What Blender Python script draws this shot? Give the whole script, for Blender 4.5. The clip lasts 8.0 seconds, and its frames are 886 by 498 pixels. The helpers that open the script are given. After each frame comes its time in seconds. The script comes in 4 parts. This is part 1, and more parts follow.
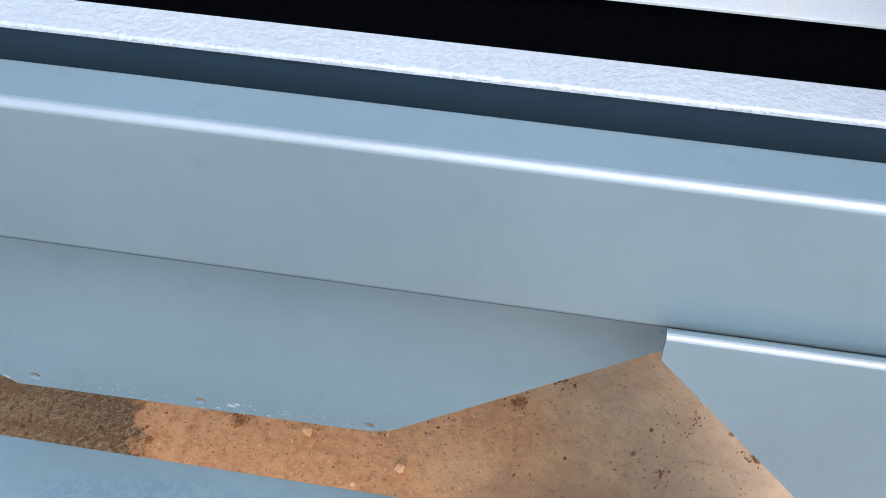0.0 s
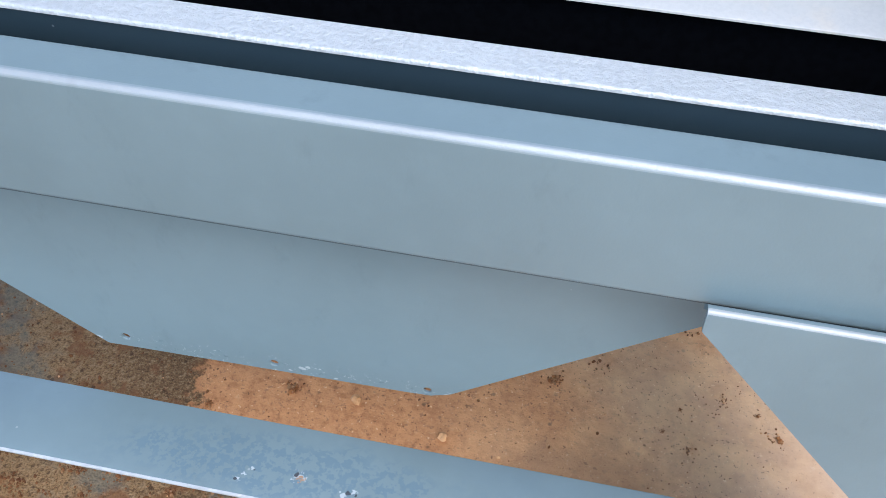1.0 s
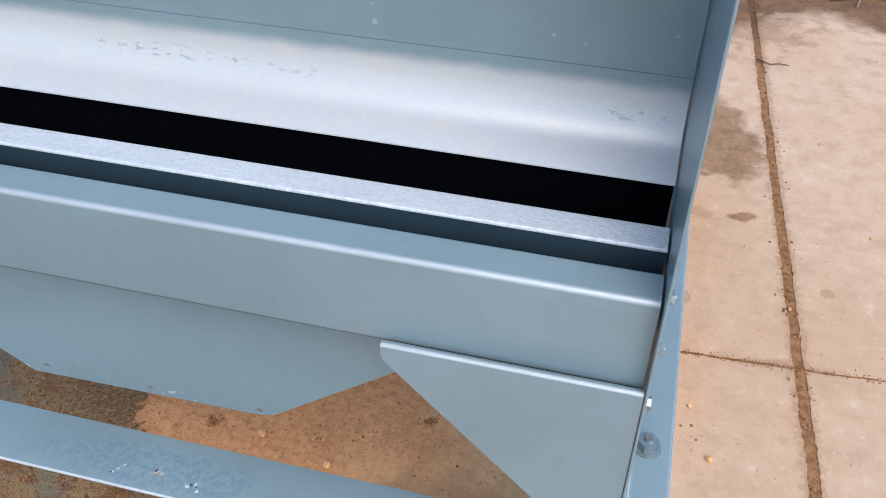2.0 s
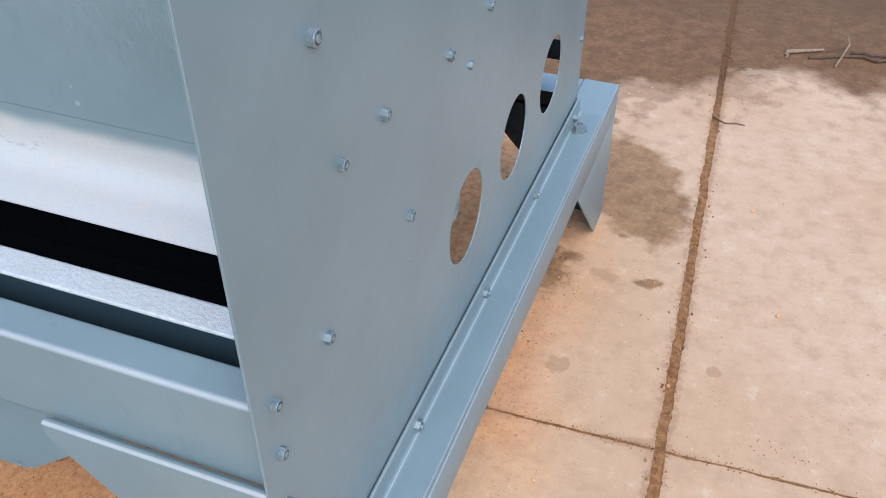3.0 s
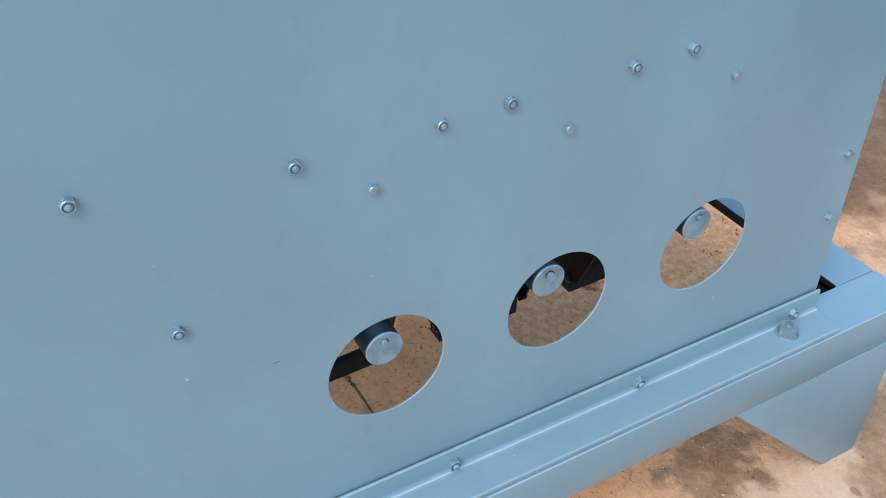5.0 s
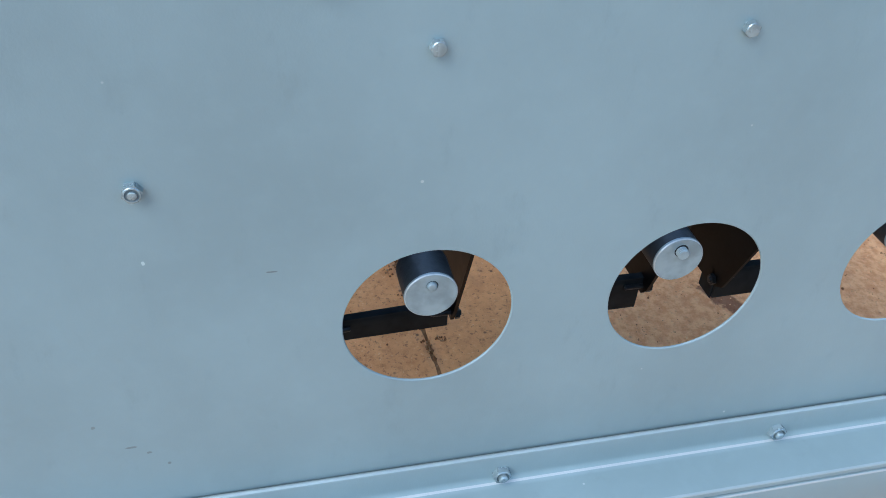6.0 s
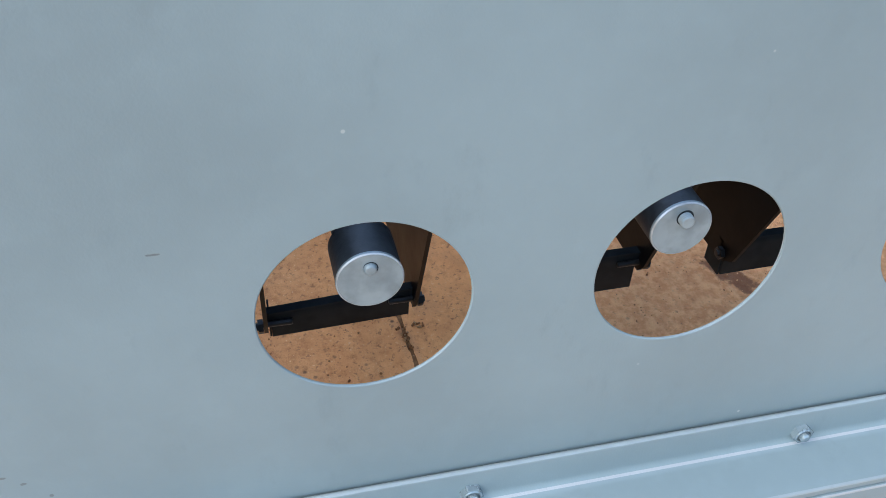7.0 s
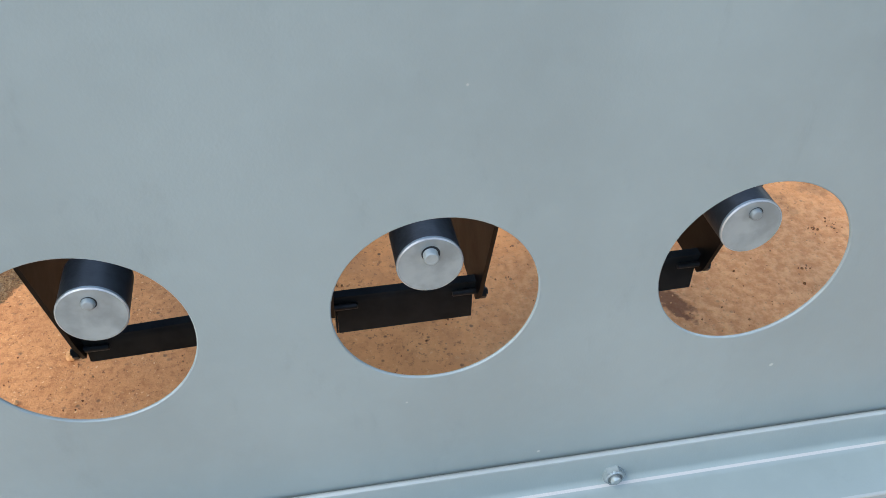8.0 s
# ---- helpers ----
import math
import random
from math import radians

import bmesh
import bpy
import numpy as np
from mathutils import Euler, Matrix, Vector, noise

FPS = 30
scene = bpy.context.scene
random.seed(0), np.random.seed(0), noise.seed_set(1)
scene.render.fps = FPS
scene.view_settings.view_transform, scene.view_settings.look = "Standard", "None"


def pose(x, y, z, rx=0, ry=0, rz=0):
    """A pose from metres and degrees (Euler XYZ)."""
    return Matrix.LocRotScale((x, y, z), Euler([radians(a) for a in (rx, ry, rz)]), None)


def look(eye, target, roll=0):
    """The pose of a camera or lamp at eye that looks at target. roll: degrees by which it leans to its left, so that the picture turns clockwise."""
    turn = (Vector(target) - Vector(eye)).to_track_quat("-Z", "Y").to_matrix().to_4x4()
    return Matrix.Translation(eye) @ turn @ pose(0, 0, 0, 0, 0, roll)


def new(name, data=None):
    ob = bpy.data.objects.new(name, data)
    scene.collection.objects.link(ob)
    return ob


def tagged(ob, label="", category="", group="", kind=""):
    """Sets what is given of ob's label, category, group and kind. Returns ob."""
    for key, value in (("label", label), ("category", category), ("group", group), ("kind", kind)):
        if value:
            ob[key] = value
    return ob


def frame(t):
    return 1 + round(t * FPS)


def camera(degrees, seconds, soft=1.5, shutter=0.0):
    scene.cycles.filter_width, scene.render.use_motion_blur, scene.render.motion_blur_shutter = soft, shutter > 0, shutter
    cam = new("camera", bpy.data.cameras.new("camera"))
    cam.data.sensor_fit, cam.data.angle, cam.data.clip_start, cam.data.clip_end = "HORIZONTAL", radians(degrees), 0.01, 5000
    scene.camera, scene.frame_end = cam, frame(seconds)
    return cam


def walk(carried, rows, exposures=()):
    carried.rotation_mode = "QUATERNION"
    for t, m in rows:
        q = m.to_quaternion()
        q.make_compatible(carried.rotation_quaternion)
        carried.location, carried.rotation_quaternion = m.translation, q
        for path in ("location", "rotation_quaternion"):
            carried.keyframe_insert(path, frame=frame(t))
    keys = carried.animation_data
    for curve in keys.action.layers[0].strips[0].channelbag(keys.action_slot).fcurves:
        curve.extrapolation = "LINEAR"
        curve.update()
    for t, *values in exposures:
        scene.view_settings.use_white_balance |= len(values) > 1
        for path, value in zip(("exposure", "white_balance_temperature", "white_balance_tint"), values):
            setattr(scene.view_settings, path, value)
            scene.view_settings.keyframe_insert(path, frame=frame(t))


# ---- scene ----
cam = camera(52.7, 8.0, soft=0.75)
PATH = [
    (0, (-0.278, -0.277, 0.824), (-0.453, 1.159, -0.557), 2.7),
    (0.3, (-0.287, -0.288, 0.810), (-0.444, 1.121, -0.600), 3.6),
    (0.5, (-0.297, -0.295, 0.816), (-0.481, 1.107, -0.598), 3.2),
    (0.8, (-0.300, -0.308, 0.824), (-0.515, 1.111, -0.568), 3.55),
    (1, (-0.297, -0.328, 0.862), (-0.518, 1.080, -0.541), 2.9),
    (1.2, (-0.284, -0.357, 0.897), (-0.540, 1.065, -0.487), 1.9),
    (2.3, (0.074, -0.461, 1.039), (-0.343, 1.031, -0.227), -0.6),
    (2.5, (0.138, -0.436, 1.043), (-0.299, 1.054, -0.217), -1.7),
    (2.7, (0.1906, -0.3902, 1.0436), (-0.261, 1.1062, -0.2034), -1.64),
    (2.9, (0.2362, -0.3424, 1.0582), (-0.275, 1.1294, -0.1948), -0.48),
    (3, (0.255, -0.316, 1.064), (-0.291, 1.143, -0.19), 0.1),
    (3.2, (0.3046, -0.2656, 1.0614), (-0.3036, 1.173, -0.1862), -0.22),
    (3.5, (0.398, -0.18, 1.047), (-0.344, 1.201, -0.195), -0.5),
    (3.8, (0.487, -0.105, 1.0366), (-0.4874, 1.1376, -0.1906), 0.94),
    (4, (0.513, -0.056, 1.035), (-0.578, 1.082, -0.195), 1.6),
    (4.1, (0.531, -0.0401, 1.0366), (-0.6702, 0.9859, -0.1884), -0.89),
    (4.3, (0.532, 0.0035, 1.0338), (-0.7766, 0.8744, -0.2037), -2.45),
    (4.5, (0.5249, 0.072, 1.035), (-0.829, 0.905, -0.18), -1.9),
    (4.7, (0.5199, 0.138, 1.0368), (-0.834, 0.965, -0.18), -1.7),
    (5.8, (0.4393, 0.3421, 0.9015), (-1.0711, 0.7413, -0.3484), 3),
    (6, (0.4093, 0.3371, 0.8535), (-1.1141, 0.7483, -0.3754), 3.7),
    (6.2, (0.3761, 0.3405, 0.8152), (-1.1555, 0.7726, -0.3963), 3.41),
    (6.5, (0.3383, 0.3605, 0.7893), (-1.1831, 0.7801, -0.4392), 2.53),
    (7, (0.3264, 0.3908, 0.7772), (-1.1689, 0.7975, -0.4871), 2.53),
    (7.3, (0.3304, 0.4364, 0.7847), (-1.1569, 0.9253, -0.4608), 3.52),
    (7.5, (0.3308, 0.4735, 0.7761), (-1.1682, 0.9312, -0.4663), 2.61),
    (7.8, (0.3364, 0.5198, 0.7695), (-1.1918, 0.9066, -0.4629), 1.59),
    (8, (0.3398, 0.5566, 0.7825), (-1.1888, 0.8526, -0.4727), 0.55),
]
EXPOSURES = [(0.0, 1.33, 6100, 10), (1.2, 1.25, 6100, 10), (2.4, 1.17, 6330, 10), (3.4, 1.20, 6120, 8), (4.0, 1.32, 5720, 3), (4.7, 1.41, 5500, 0),
             (6.0, 1.52, 5800, 3), (7.0, 1.60, 6400, 9), (8.0, 1.64, 6900, 10)]
walk(cam, [(t, look(eye, target, roll)) for t, eye, target, roll in PATH], EXPOSURES)

# ---- light: bright overcast day ----
world = bpy.data.worlds.new("sky")
scene.world = world
world.use_nodes = True
wn = world.node_tree.nodes
sky = wn.new("ShaderNodeTexSky")
sky.sky_type = 'NISHITA'
sky.sun_disc = False
SUN_UP = radians(51)
sky.sun_elevation = SUN_UP
sky.sun_rotation = radians(154)
sky.dust_density = 1.5
world.node_tree.links.new(sky.outputs[0], wn["Background"].inputs[0])
wn["Background"].inputs[1].default_value = 0.145
sun_data = bpy.data.lights.new("sun", 'SUN')
sun_data.energy, sun_data.angle, sun_data.color = 1.08, radians(46), (1.0, 0.97, 0.93)
sun = new("sun", sun_data)
# veiled sun over the open yard, in front of the machine and to its side
SUN_AZ = radians(154)
sun_dir = Vector((math.sin(SUN_AZ) * math.cos(SUN_UP), math.cos(SUN_AZ) * math.cos(SUN_UP), math.sin(SUN_UP)))
sun.matrix_world = look(sun_dir * 20, (0, 0, 0))


# ---- materials ----
class Nodes:
    """Short hand for building a node material."""

    def __init__(self, name):
        self.mat = bpy.data.materials.new(name)
        self.mat.use_nodes = True
        self.tree = self.mat.node_tree
        self.bsdf = self.tree.nodes["Principled BSDF"]

    def put(self, socket, value):
        if isinstance(value, bpy.types.NodeSocket):
            self.tree.links.new(value, socket)
        elif isinstance(value, (tuple, list)) and len(value) == 3 and socket.type == 'RGBA':
            socket.default_value = (*value, 1)
        else:
            socket.default_value = value

    def node(self, kind, out=0, **given):
        n = self.tree.nodes.new(kind)
        for key, value in given.items():
            if key.startswith("i"):
                k = key[1:]
                self.put(n.inputs[int(k) if k.isdigit() else k.replace("_", " ")], value)
            elif key == "mode":
                n.operation = value
            elif key == "kind":
                n.vector_type = value
        return n.outputs[out]

    def math(self, mode, a, b=0.5, clamp=False):
        n = self.tree.nodes.new("ShaderNodeMath")
        n.operation, n.use_clamp = mode, clamp
        self.put(n.inputs[0], a)
        self.put(n.inputs[1], b)
        return n.outputs[0]

    def mix(self, fac, a, b, blend='MIX'):
        n = self.tree.nodes.new("ShaderNodeMix")
        n.data_type, n.blend_type = 'RGBA', blend
        self.put(n.inputs[0], fac)
        self.put(n.inputs[6], a)
        self.put(n.inputs[7], b)
        return n.outputs[2]

    def ramp(self, value, lo, hi, to0=0.0, to1=1.0):
        n = self.tree.nodes.new("ShaderNodeMapRange")
        n.interpolation_type = 'SMOOTHSTEP'
        for k, v in enumerate((value, lo, hi, to0, to1)):
            self.put(n.inputs[k], v)
        return n.outputs[0]

    def noise(self, scale, detail=4.0, rough=0.55, vector=None):
        n = self.tree.nodes.new("ShaderNodeTexNoise")
        self.put(n.inputs["Scale"], scale)
        self.put(n.inputs["Detail"], detail)
        self.put(n.inputs["Roughness"], rough)
        self.put(n.inputs["Vector"], self.where() if vector is None else vector)
        return n.outputs[0]

    def where(self):
        return self.tree.nodes.new("ShaderNodeNewGeometry").outputs["Position"]

    def cells(self, scale, vector=None, out=0):
        n = self.tree.nodes.new("ShaderNodeTexVoronoi")
        self.put(n.inputs["Scale"], scale)
        self.put(n.inputs["Vector"], self.where() if vector is None else vector)
        return n.outputs[out]

    def patch(self, x, y, rx, ry, turn=0.0, ragged=0.5, grain=18.0, soft=0.25, z=0.0, rz=1.0):
        """A ragged blot on a surface, 1 inside and 0 outside."""
        n = self.tree.nodes.new("ShaderNodeMapping")
        n.vector_type = 'TEXTURE'
        self.put(n.inputs["Vector"], self.where())
        n.inputs["Location"].default_value = (x, y, z)
        n.inputs["Rotation"].default_value = (0, 0, radians(turn))
        n.inputs["Scale"].default_value = (rx, ry, rz)
        far = self.node("ShaderNodeVectorMath", out=1, mode='LENGTH', i0=n.outputs[0])
        far = self.math('ADD', far, self.math('MULTIPLY', self.math('SUBTRACT', self.noise(grain), 0.5), ragged * 2))
        return self.ramp(far, 1.0 + soft / 2, 1.0 - soft / 2)

    def bump(self, height, strength, distance):
        n = self.tree.nodes.new("ShaderNodeBump")
        n.inputs["Strength"].default_value, n.inputs["Distance"].default_value = strength, distance
        self.put(n.inputs["Height"], height)
        old = self.bsdf.inputs["Normal"]
        if old.is_linked:
            self.tree.links.new(old.links[0].from_socket, n.inputs["Normal"])
        self.tree.links.new(n.outputs[0], old)

    def done(self, color, rough, metal=0.0, spec=0.5, coat=0.0):
        self.put(self.bsdf.inputs["Base Color"], color)
        self.put(self.bsdf.inputs["Roughness"], rough)
        self.put(self.bsdf.inputs["Metallic"], metal)
        self.put(self.bsdf.inputs["Specular IOR Level"], spec)
        self.put(self.bsdf.inputs["Coat Weight"], coat)
        return self.mat


def paint_material(name, color, rough=0.44, metal=0.10, peel=0.12, mottle=0.0, marks=None):
    """Sprayed enamel on sheet steel: slight cloudiness, orange peel, dust and small chips."""
    m = Nodes(name)
    cloud = m.noise(5.0, 5.0)
    fine = m.noise(60.0, 3.0)
    darker = tuple(c * 0.86 for c in color)
    col = m.mix(m.ramp(cloud, 0.3, 0.7), color, darker)
    col = m.mix(m.math('MULTIPLY', m.ramp(fine, 0.45, 0.75), 0.10), col, tuple(min(1, c * 1.25) for c in color))
    smear = m.tree.nodes.new("ShaderNodeMapping")
    m.put(smear.inputs["Vector"], m.where())
    smear.inputs["Scale"].default_value = (34, 34, 16)
    smudge = m.ramp(m.noise(1.0, 6.0, 0.7, smear.outputs[0]), 0.56, 0.74)
    col = m.mix(m.math('MULTIPLY', smudge, 0.35), col, tuple(c * 0.72 for c in color))
    speck = m.ramp(m.cells(26.0), 0.035, 0.02)
    col = m.mix(m.math('MULTIPLY', speck, 0.45), col, (0.44, 0.46, 0.45))
    if mottle:
        spots = m.noise(280.0, 3.0, 0.6)
        col = m.mix(m.math('MULTIPLY', m.ramp(spots, 0.40, 0.62), mottle), col, tuple(c * 0.72 for c in color))
        m.bump(spots, 0.8, 0.0018)
    if marks:
        col = marks(m, col, color)
    m.bump(m.noise(650.0, 2.0), peel, 0.0006)
    m.bump(m.noise(9.0, 2.0), 0.05, 0.01)
    r = m.math('ADD', rough, m.math('MULTIPLY', m.math('SUBTRACT', fine, 0.5), 0.16))
    m.bsdf.inputs["Coat Roughness"].default_value = 0.30
    return m.done(col, r, metal, 0.4, 0.2)


PAINT = (0.180, 0.245, 0.265)


def panel_marks(m, col, color):
    """Fine scuffs and specks on the side panel."""
    for y, z, ry, rz, tone in ((0.247, 0.384, 0.0036, 0.0009, 0.14), (0.257, 0.377, 0.0018, 0.0009, 0.14), (0.268, 0.364, 0.0012, 0.0012, 0.14), (0.227, 0.407, 0.0013, 0.0013, 0.16),
                               (0.2763, 0.5345, 0.0010, 0.0016, 0.7), (0.3455, 0.519, 0.0028, 0.0006, 0.10), (0.829, 0.383, 0.0011, 0.0011, 0.6)):
        p = m.patch(0.0, y, 1.0, ry, 0, 0.9, 260.0, 0.6, z, rz)
        col = m.mix(m.math('MULTIPLY', p, 0.7), col, (tone * 0.6, tone * 0.7, tone * 0.72))
    return col


def apron_marks(m, col, color):
    """White chips along the apron's lower edge."""
    low = m.patch(-0.45, 0.081, 0.16, 1.0, 0, 0.9, 26.0, 0.9, 0.290, 0.017)
    chips = m.math('MULTIPLY', low, m.ramp(m.noise(300.0, 5.0, 0.75), 0.60, 0.65))
    for x, z, r in ((-0.467, 0.2985, 0.0031), (-0.4640, 0.3010, 0.0020), (-0.478, 0.2935, 0.0016), (-0.441, 0.2930, 0.0018), (-0.640, 0.292, 0.0035), (-0.665, 0.304, 0.003), (-0.352, 0.297, 0.003)):
        chips = m.math('MAXIMUM', chips, m.patch(x, 0.081, r, 1.0, 0, 1.2, 220.0, 0.3, z, r * 0.6))
    flecks = m.math('MULTIPLY', low, m.ramp(m.noise(190.0, 4.0, 0.7), 0.40, 0.34))
    col = m.mix(m.math('MULTIPLY', flecks, 0.55), col, (0.060, 0.120, 0.150))
    return m.mix(m.math('MULTIPLY', chips, 0.75), col, (0.50, 0.53, 0.54))


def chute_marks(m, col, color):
    """The slide paled for its sky sheen, scratched near the side panel; a drip and specks on the upright wall above."""
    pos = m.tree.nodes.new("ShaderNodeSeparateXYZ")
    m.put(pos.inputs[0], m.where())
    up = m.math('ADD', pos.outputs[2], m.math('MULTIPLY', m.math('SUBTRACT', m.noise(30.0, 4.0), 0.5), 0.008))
    # pale tones that carry the sheen of sky and sun on the slide
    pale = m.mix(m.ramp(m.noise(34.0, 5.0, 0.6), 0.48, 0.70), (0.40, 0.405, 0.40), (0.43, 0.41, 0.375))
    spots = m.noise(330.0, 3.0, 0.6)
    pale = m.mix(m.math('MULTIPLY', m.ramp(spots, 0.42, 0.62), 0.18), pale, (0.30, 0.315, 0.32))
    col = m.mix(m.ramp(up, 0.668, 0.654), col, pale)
    worn = None
    for x, z, rx, rz in ((-0.046, 0.640, 0.030, 0.007), (-0.43, 0.640, 0.10, 0.006)):
        p = m.patch(x, 0.180, rx, 1.0, 0, 0.9, 40.0, 0.9, z, rz)
        worn = p if worn is None else m.math('MAXIMUM', worn, p)
    streak = m.tree.nodes.new("ShaderNodeMapping")
    m.put(streak.inputs["Vector"], m.where())
    streak.inputs["Scale"].default_value = (90, 260, 260)
    lines = m.ramp(m.noise(1.0, 4.0, 0.6, streak.outputs[0]), 0.54, 0.62)
    col = m.mix(m.math('MULTIPLY', m.math('MULTIPLY', worn, lines), 0.7), col, (0.22, 0.23, 0.22))
    for x, z, r in ((-0.262, 0.690, 0.0022), (-0.115, 0.697, 0.0012), (-0.135, 0.750, 0.0012)):
        p = m.patch(x, 0.1937, r, 1.0, 0, 0.9, 200.0, 0.5, z, r * 1.4)
        col = m.mix(m.math('MULTIPLY', p, 0.45), col, (0.36, 0.42, 0.44))
    dents = m.math('MULTIPLY', m.noise(38.0, 3.0), m.patch(-0.05, 0.1937, 0.22, 1.0, 0, 0.5, 6.0, 1.2, 0.76, 0.05))
    m.bump(dents, 0.5, 0.006)
    return col


def beam_marks(m, col, color):
    """Mottled damp-looking blotches, bare chips and white splashes on the front cross beam."""
    area = m.patch(-0.46, 0.010, 0.13, 0.026, 0, 0.7, 30.0, 0.8, 0.266)
    blotch = m.math('MULTIPLY', area, m.ramp(m.noise(150.0, 5.0, 0.65), 0.46, 0.54))
    col = m.mix(m.math('MULTIPLY', blotch, 0.45), col, (0.088, 0.160, 0.225))
    white, bare, deep = (0.46, 0.50, 0.52), (0.36, 0.21, 0.12), (0.035, 0.04, 0.05)
    for x, y, r, tone in ((-0.418, 0.002, 0.0036, white), (-0.410, 0.006, 0.0026, white), (-0.415, 0.004, 0.0022, deep), (-0.4085, 0.0035, 0.0016, deep), (-0.406, -0.001, 0.0022, white),
                          (-0.490, 0.009, 0.0016, white), (-0.4885, 0.0085, 0.0010, deep), (-0.495, 0.004, 0.0018, white), (-0.498, -0.001, 0.0022, white), (-0.4995, -0.002, 0.0018, deep),
                          (-0.454, 0.010, 0.0052, white), (-0.4535, 0.0085, 0.0038, bare), (-0.456, 0.0115, 0.0030, deep)):
        p = m.patch(x + 0.004, y - 0.003, r * 0.8, r * 0.70, 0, 2.4, 420.0, 0.3, 0.266)
        col = m.mix(m.math('MULTIPLY', p, 0.95), col, tone)
    return col


paint = paint_material("grey_blue_enamel", PAINT)
paint_side = paint_material("grey_blue_enamel_scuffed", PAINT, rough=0.38, marks=panel_marks)
paint_apron = paint_material("grey_blue_enamel_chipped", PAINT, rough=0.38, marks=apron_marks)
paint_beam = paint_material("grey_blue_enamel_mottled", PAINT, rough=0.36, marks=beam_marks)
paint_light = paint_material("pale_rough_enamel", (0.50, 0.525, 0.54), rough=0.40, metal=0.2, peel=0.3, mottle=0.40)
paint_chute = paint_material("hopper_enamel_sheen", PAINT, rough=0.36, metal=0.15, peel=0.2, marks=chute_marks)
# paler paints that draw the highlights on edges and bends
paint_highlight = paint_material("edge_highlight", (0.33, 0.36, 0.37), rough=0.40, metal=0.2, peel=0.4)
paint_highlight_mid = paint_material("edge_highlight_mid", (0.292, 0.335, 0.348), rough=0.37, metal=0.22, peel=0.3)
paint_highlight_faint = paint_material("edge_highlight_faint", (0.255, 0.31, 0.325), rough=0.34, metal=0.25)
paint_seam = paint_material("seam_shadow", (0.082, 0.112, 0.125), rough=0.5, metal=0.1)
# deep shade of the slat web, put into a dark blue
paint_shade = paint_material("blue_enamel_in_shade", (0.021, 0.040, 0.054), rough=0.5, metal=0.1)


def steel_material(name, color, rough, metal, grain=180.0, spec=0.5):
    m = Nodes(name)
    n = m.noise(grain, 4.0)
    col = m.mix(m.ramp(n, 0.35, 0.7), color, tuple(c * 0.7 for c in color))
    m.bump(m.noise(grain * 2.5, 3.0), 0.15, 0.0008)
    return m.done(col, m.math('ADD', rough, m.math('MULTIPLY', m.math('SUBTRACT', n, 0.5), 0.2)), metal, spec)


zinc = steel_material("zinc_plated_steel", (0.228, 0.290, 0.315), 0.42, 0.35, 60.0)
zinc_bright = steel_material("zinc_rim_highlight", (0.42, 0.47, 0.49), 0.36, 0.5, 90.0)
bolt_groove = steel_material("shaded_groove", (0.075, 0.105, 0.120), 0.55, 0.1, 90.0)
bolt_paint = steel_material("painted_bolt", (0.26, 0.33, 0.36), 0.27, 0.55, 90.0)
anchor_paint = steel_material("dull_anchor_bolt", (0.21, 0.27, 0.30), 0.32, 0.4, 90.0)
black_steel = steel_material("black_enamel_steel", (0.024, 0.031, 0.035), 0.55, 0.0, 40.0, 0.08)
bolt_black = steel_material("oiled_black_bolt", (0.030, 0.036, 0.040), 0.34, 0.3, 90.0, 0.4)
rusty = steel_material("rust_bloom", (0.17, 0.150, 0.135), 0.55, 0.2, 300.0)
# near-black that puts the shade inside the slot into the colour
slot_black = steel_material("slot_shade_black", (0.0025, 0.003, 0.004), 0.9, 0.0, 180.0, 0.0)
drum_black = steel_material("black_rubber_drum", (0.022, 0.027, 0.031), 0.45, 0.1)
brown_black = steel_material("glossy_black_steel", (0.008, 0.0078, 0.0078), 0.42, 0.0, 30.0, 0.12)


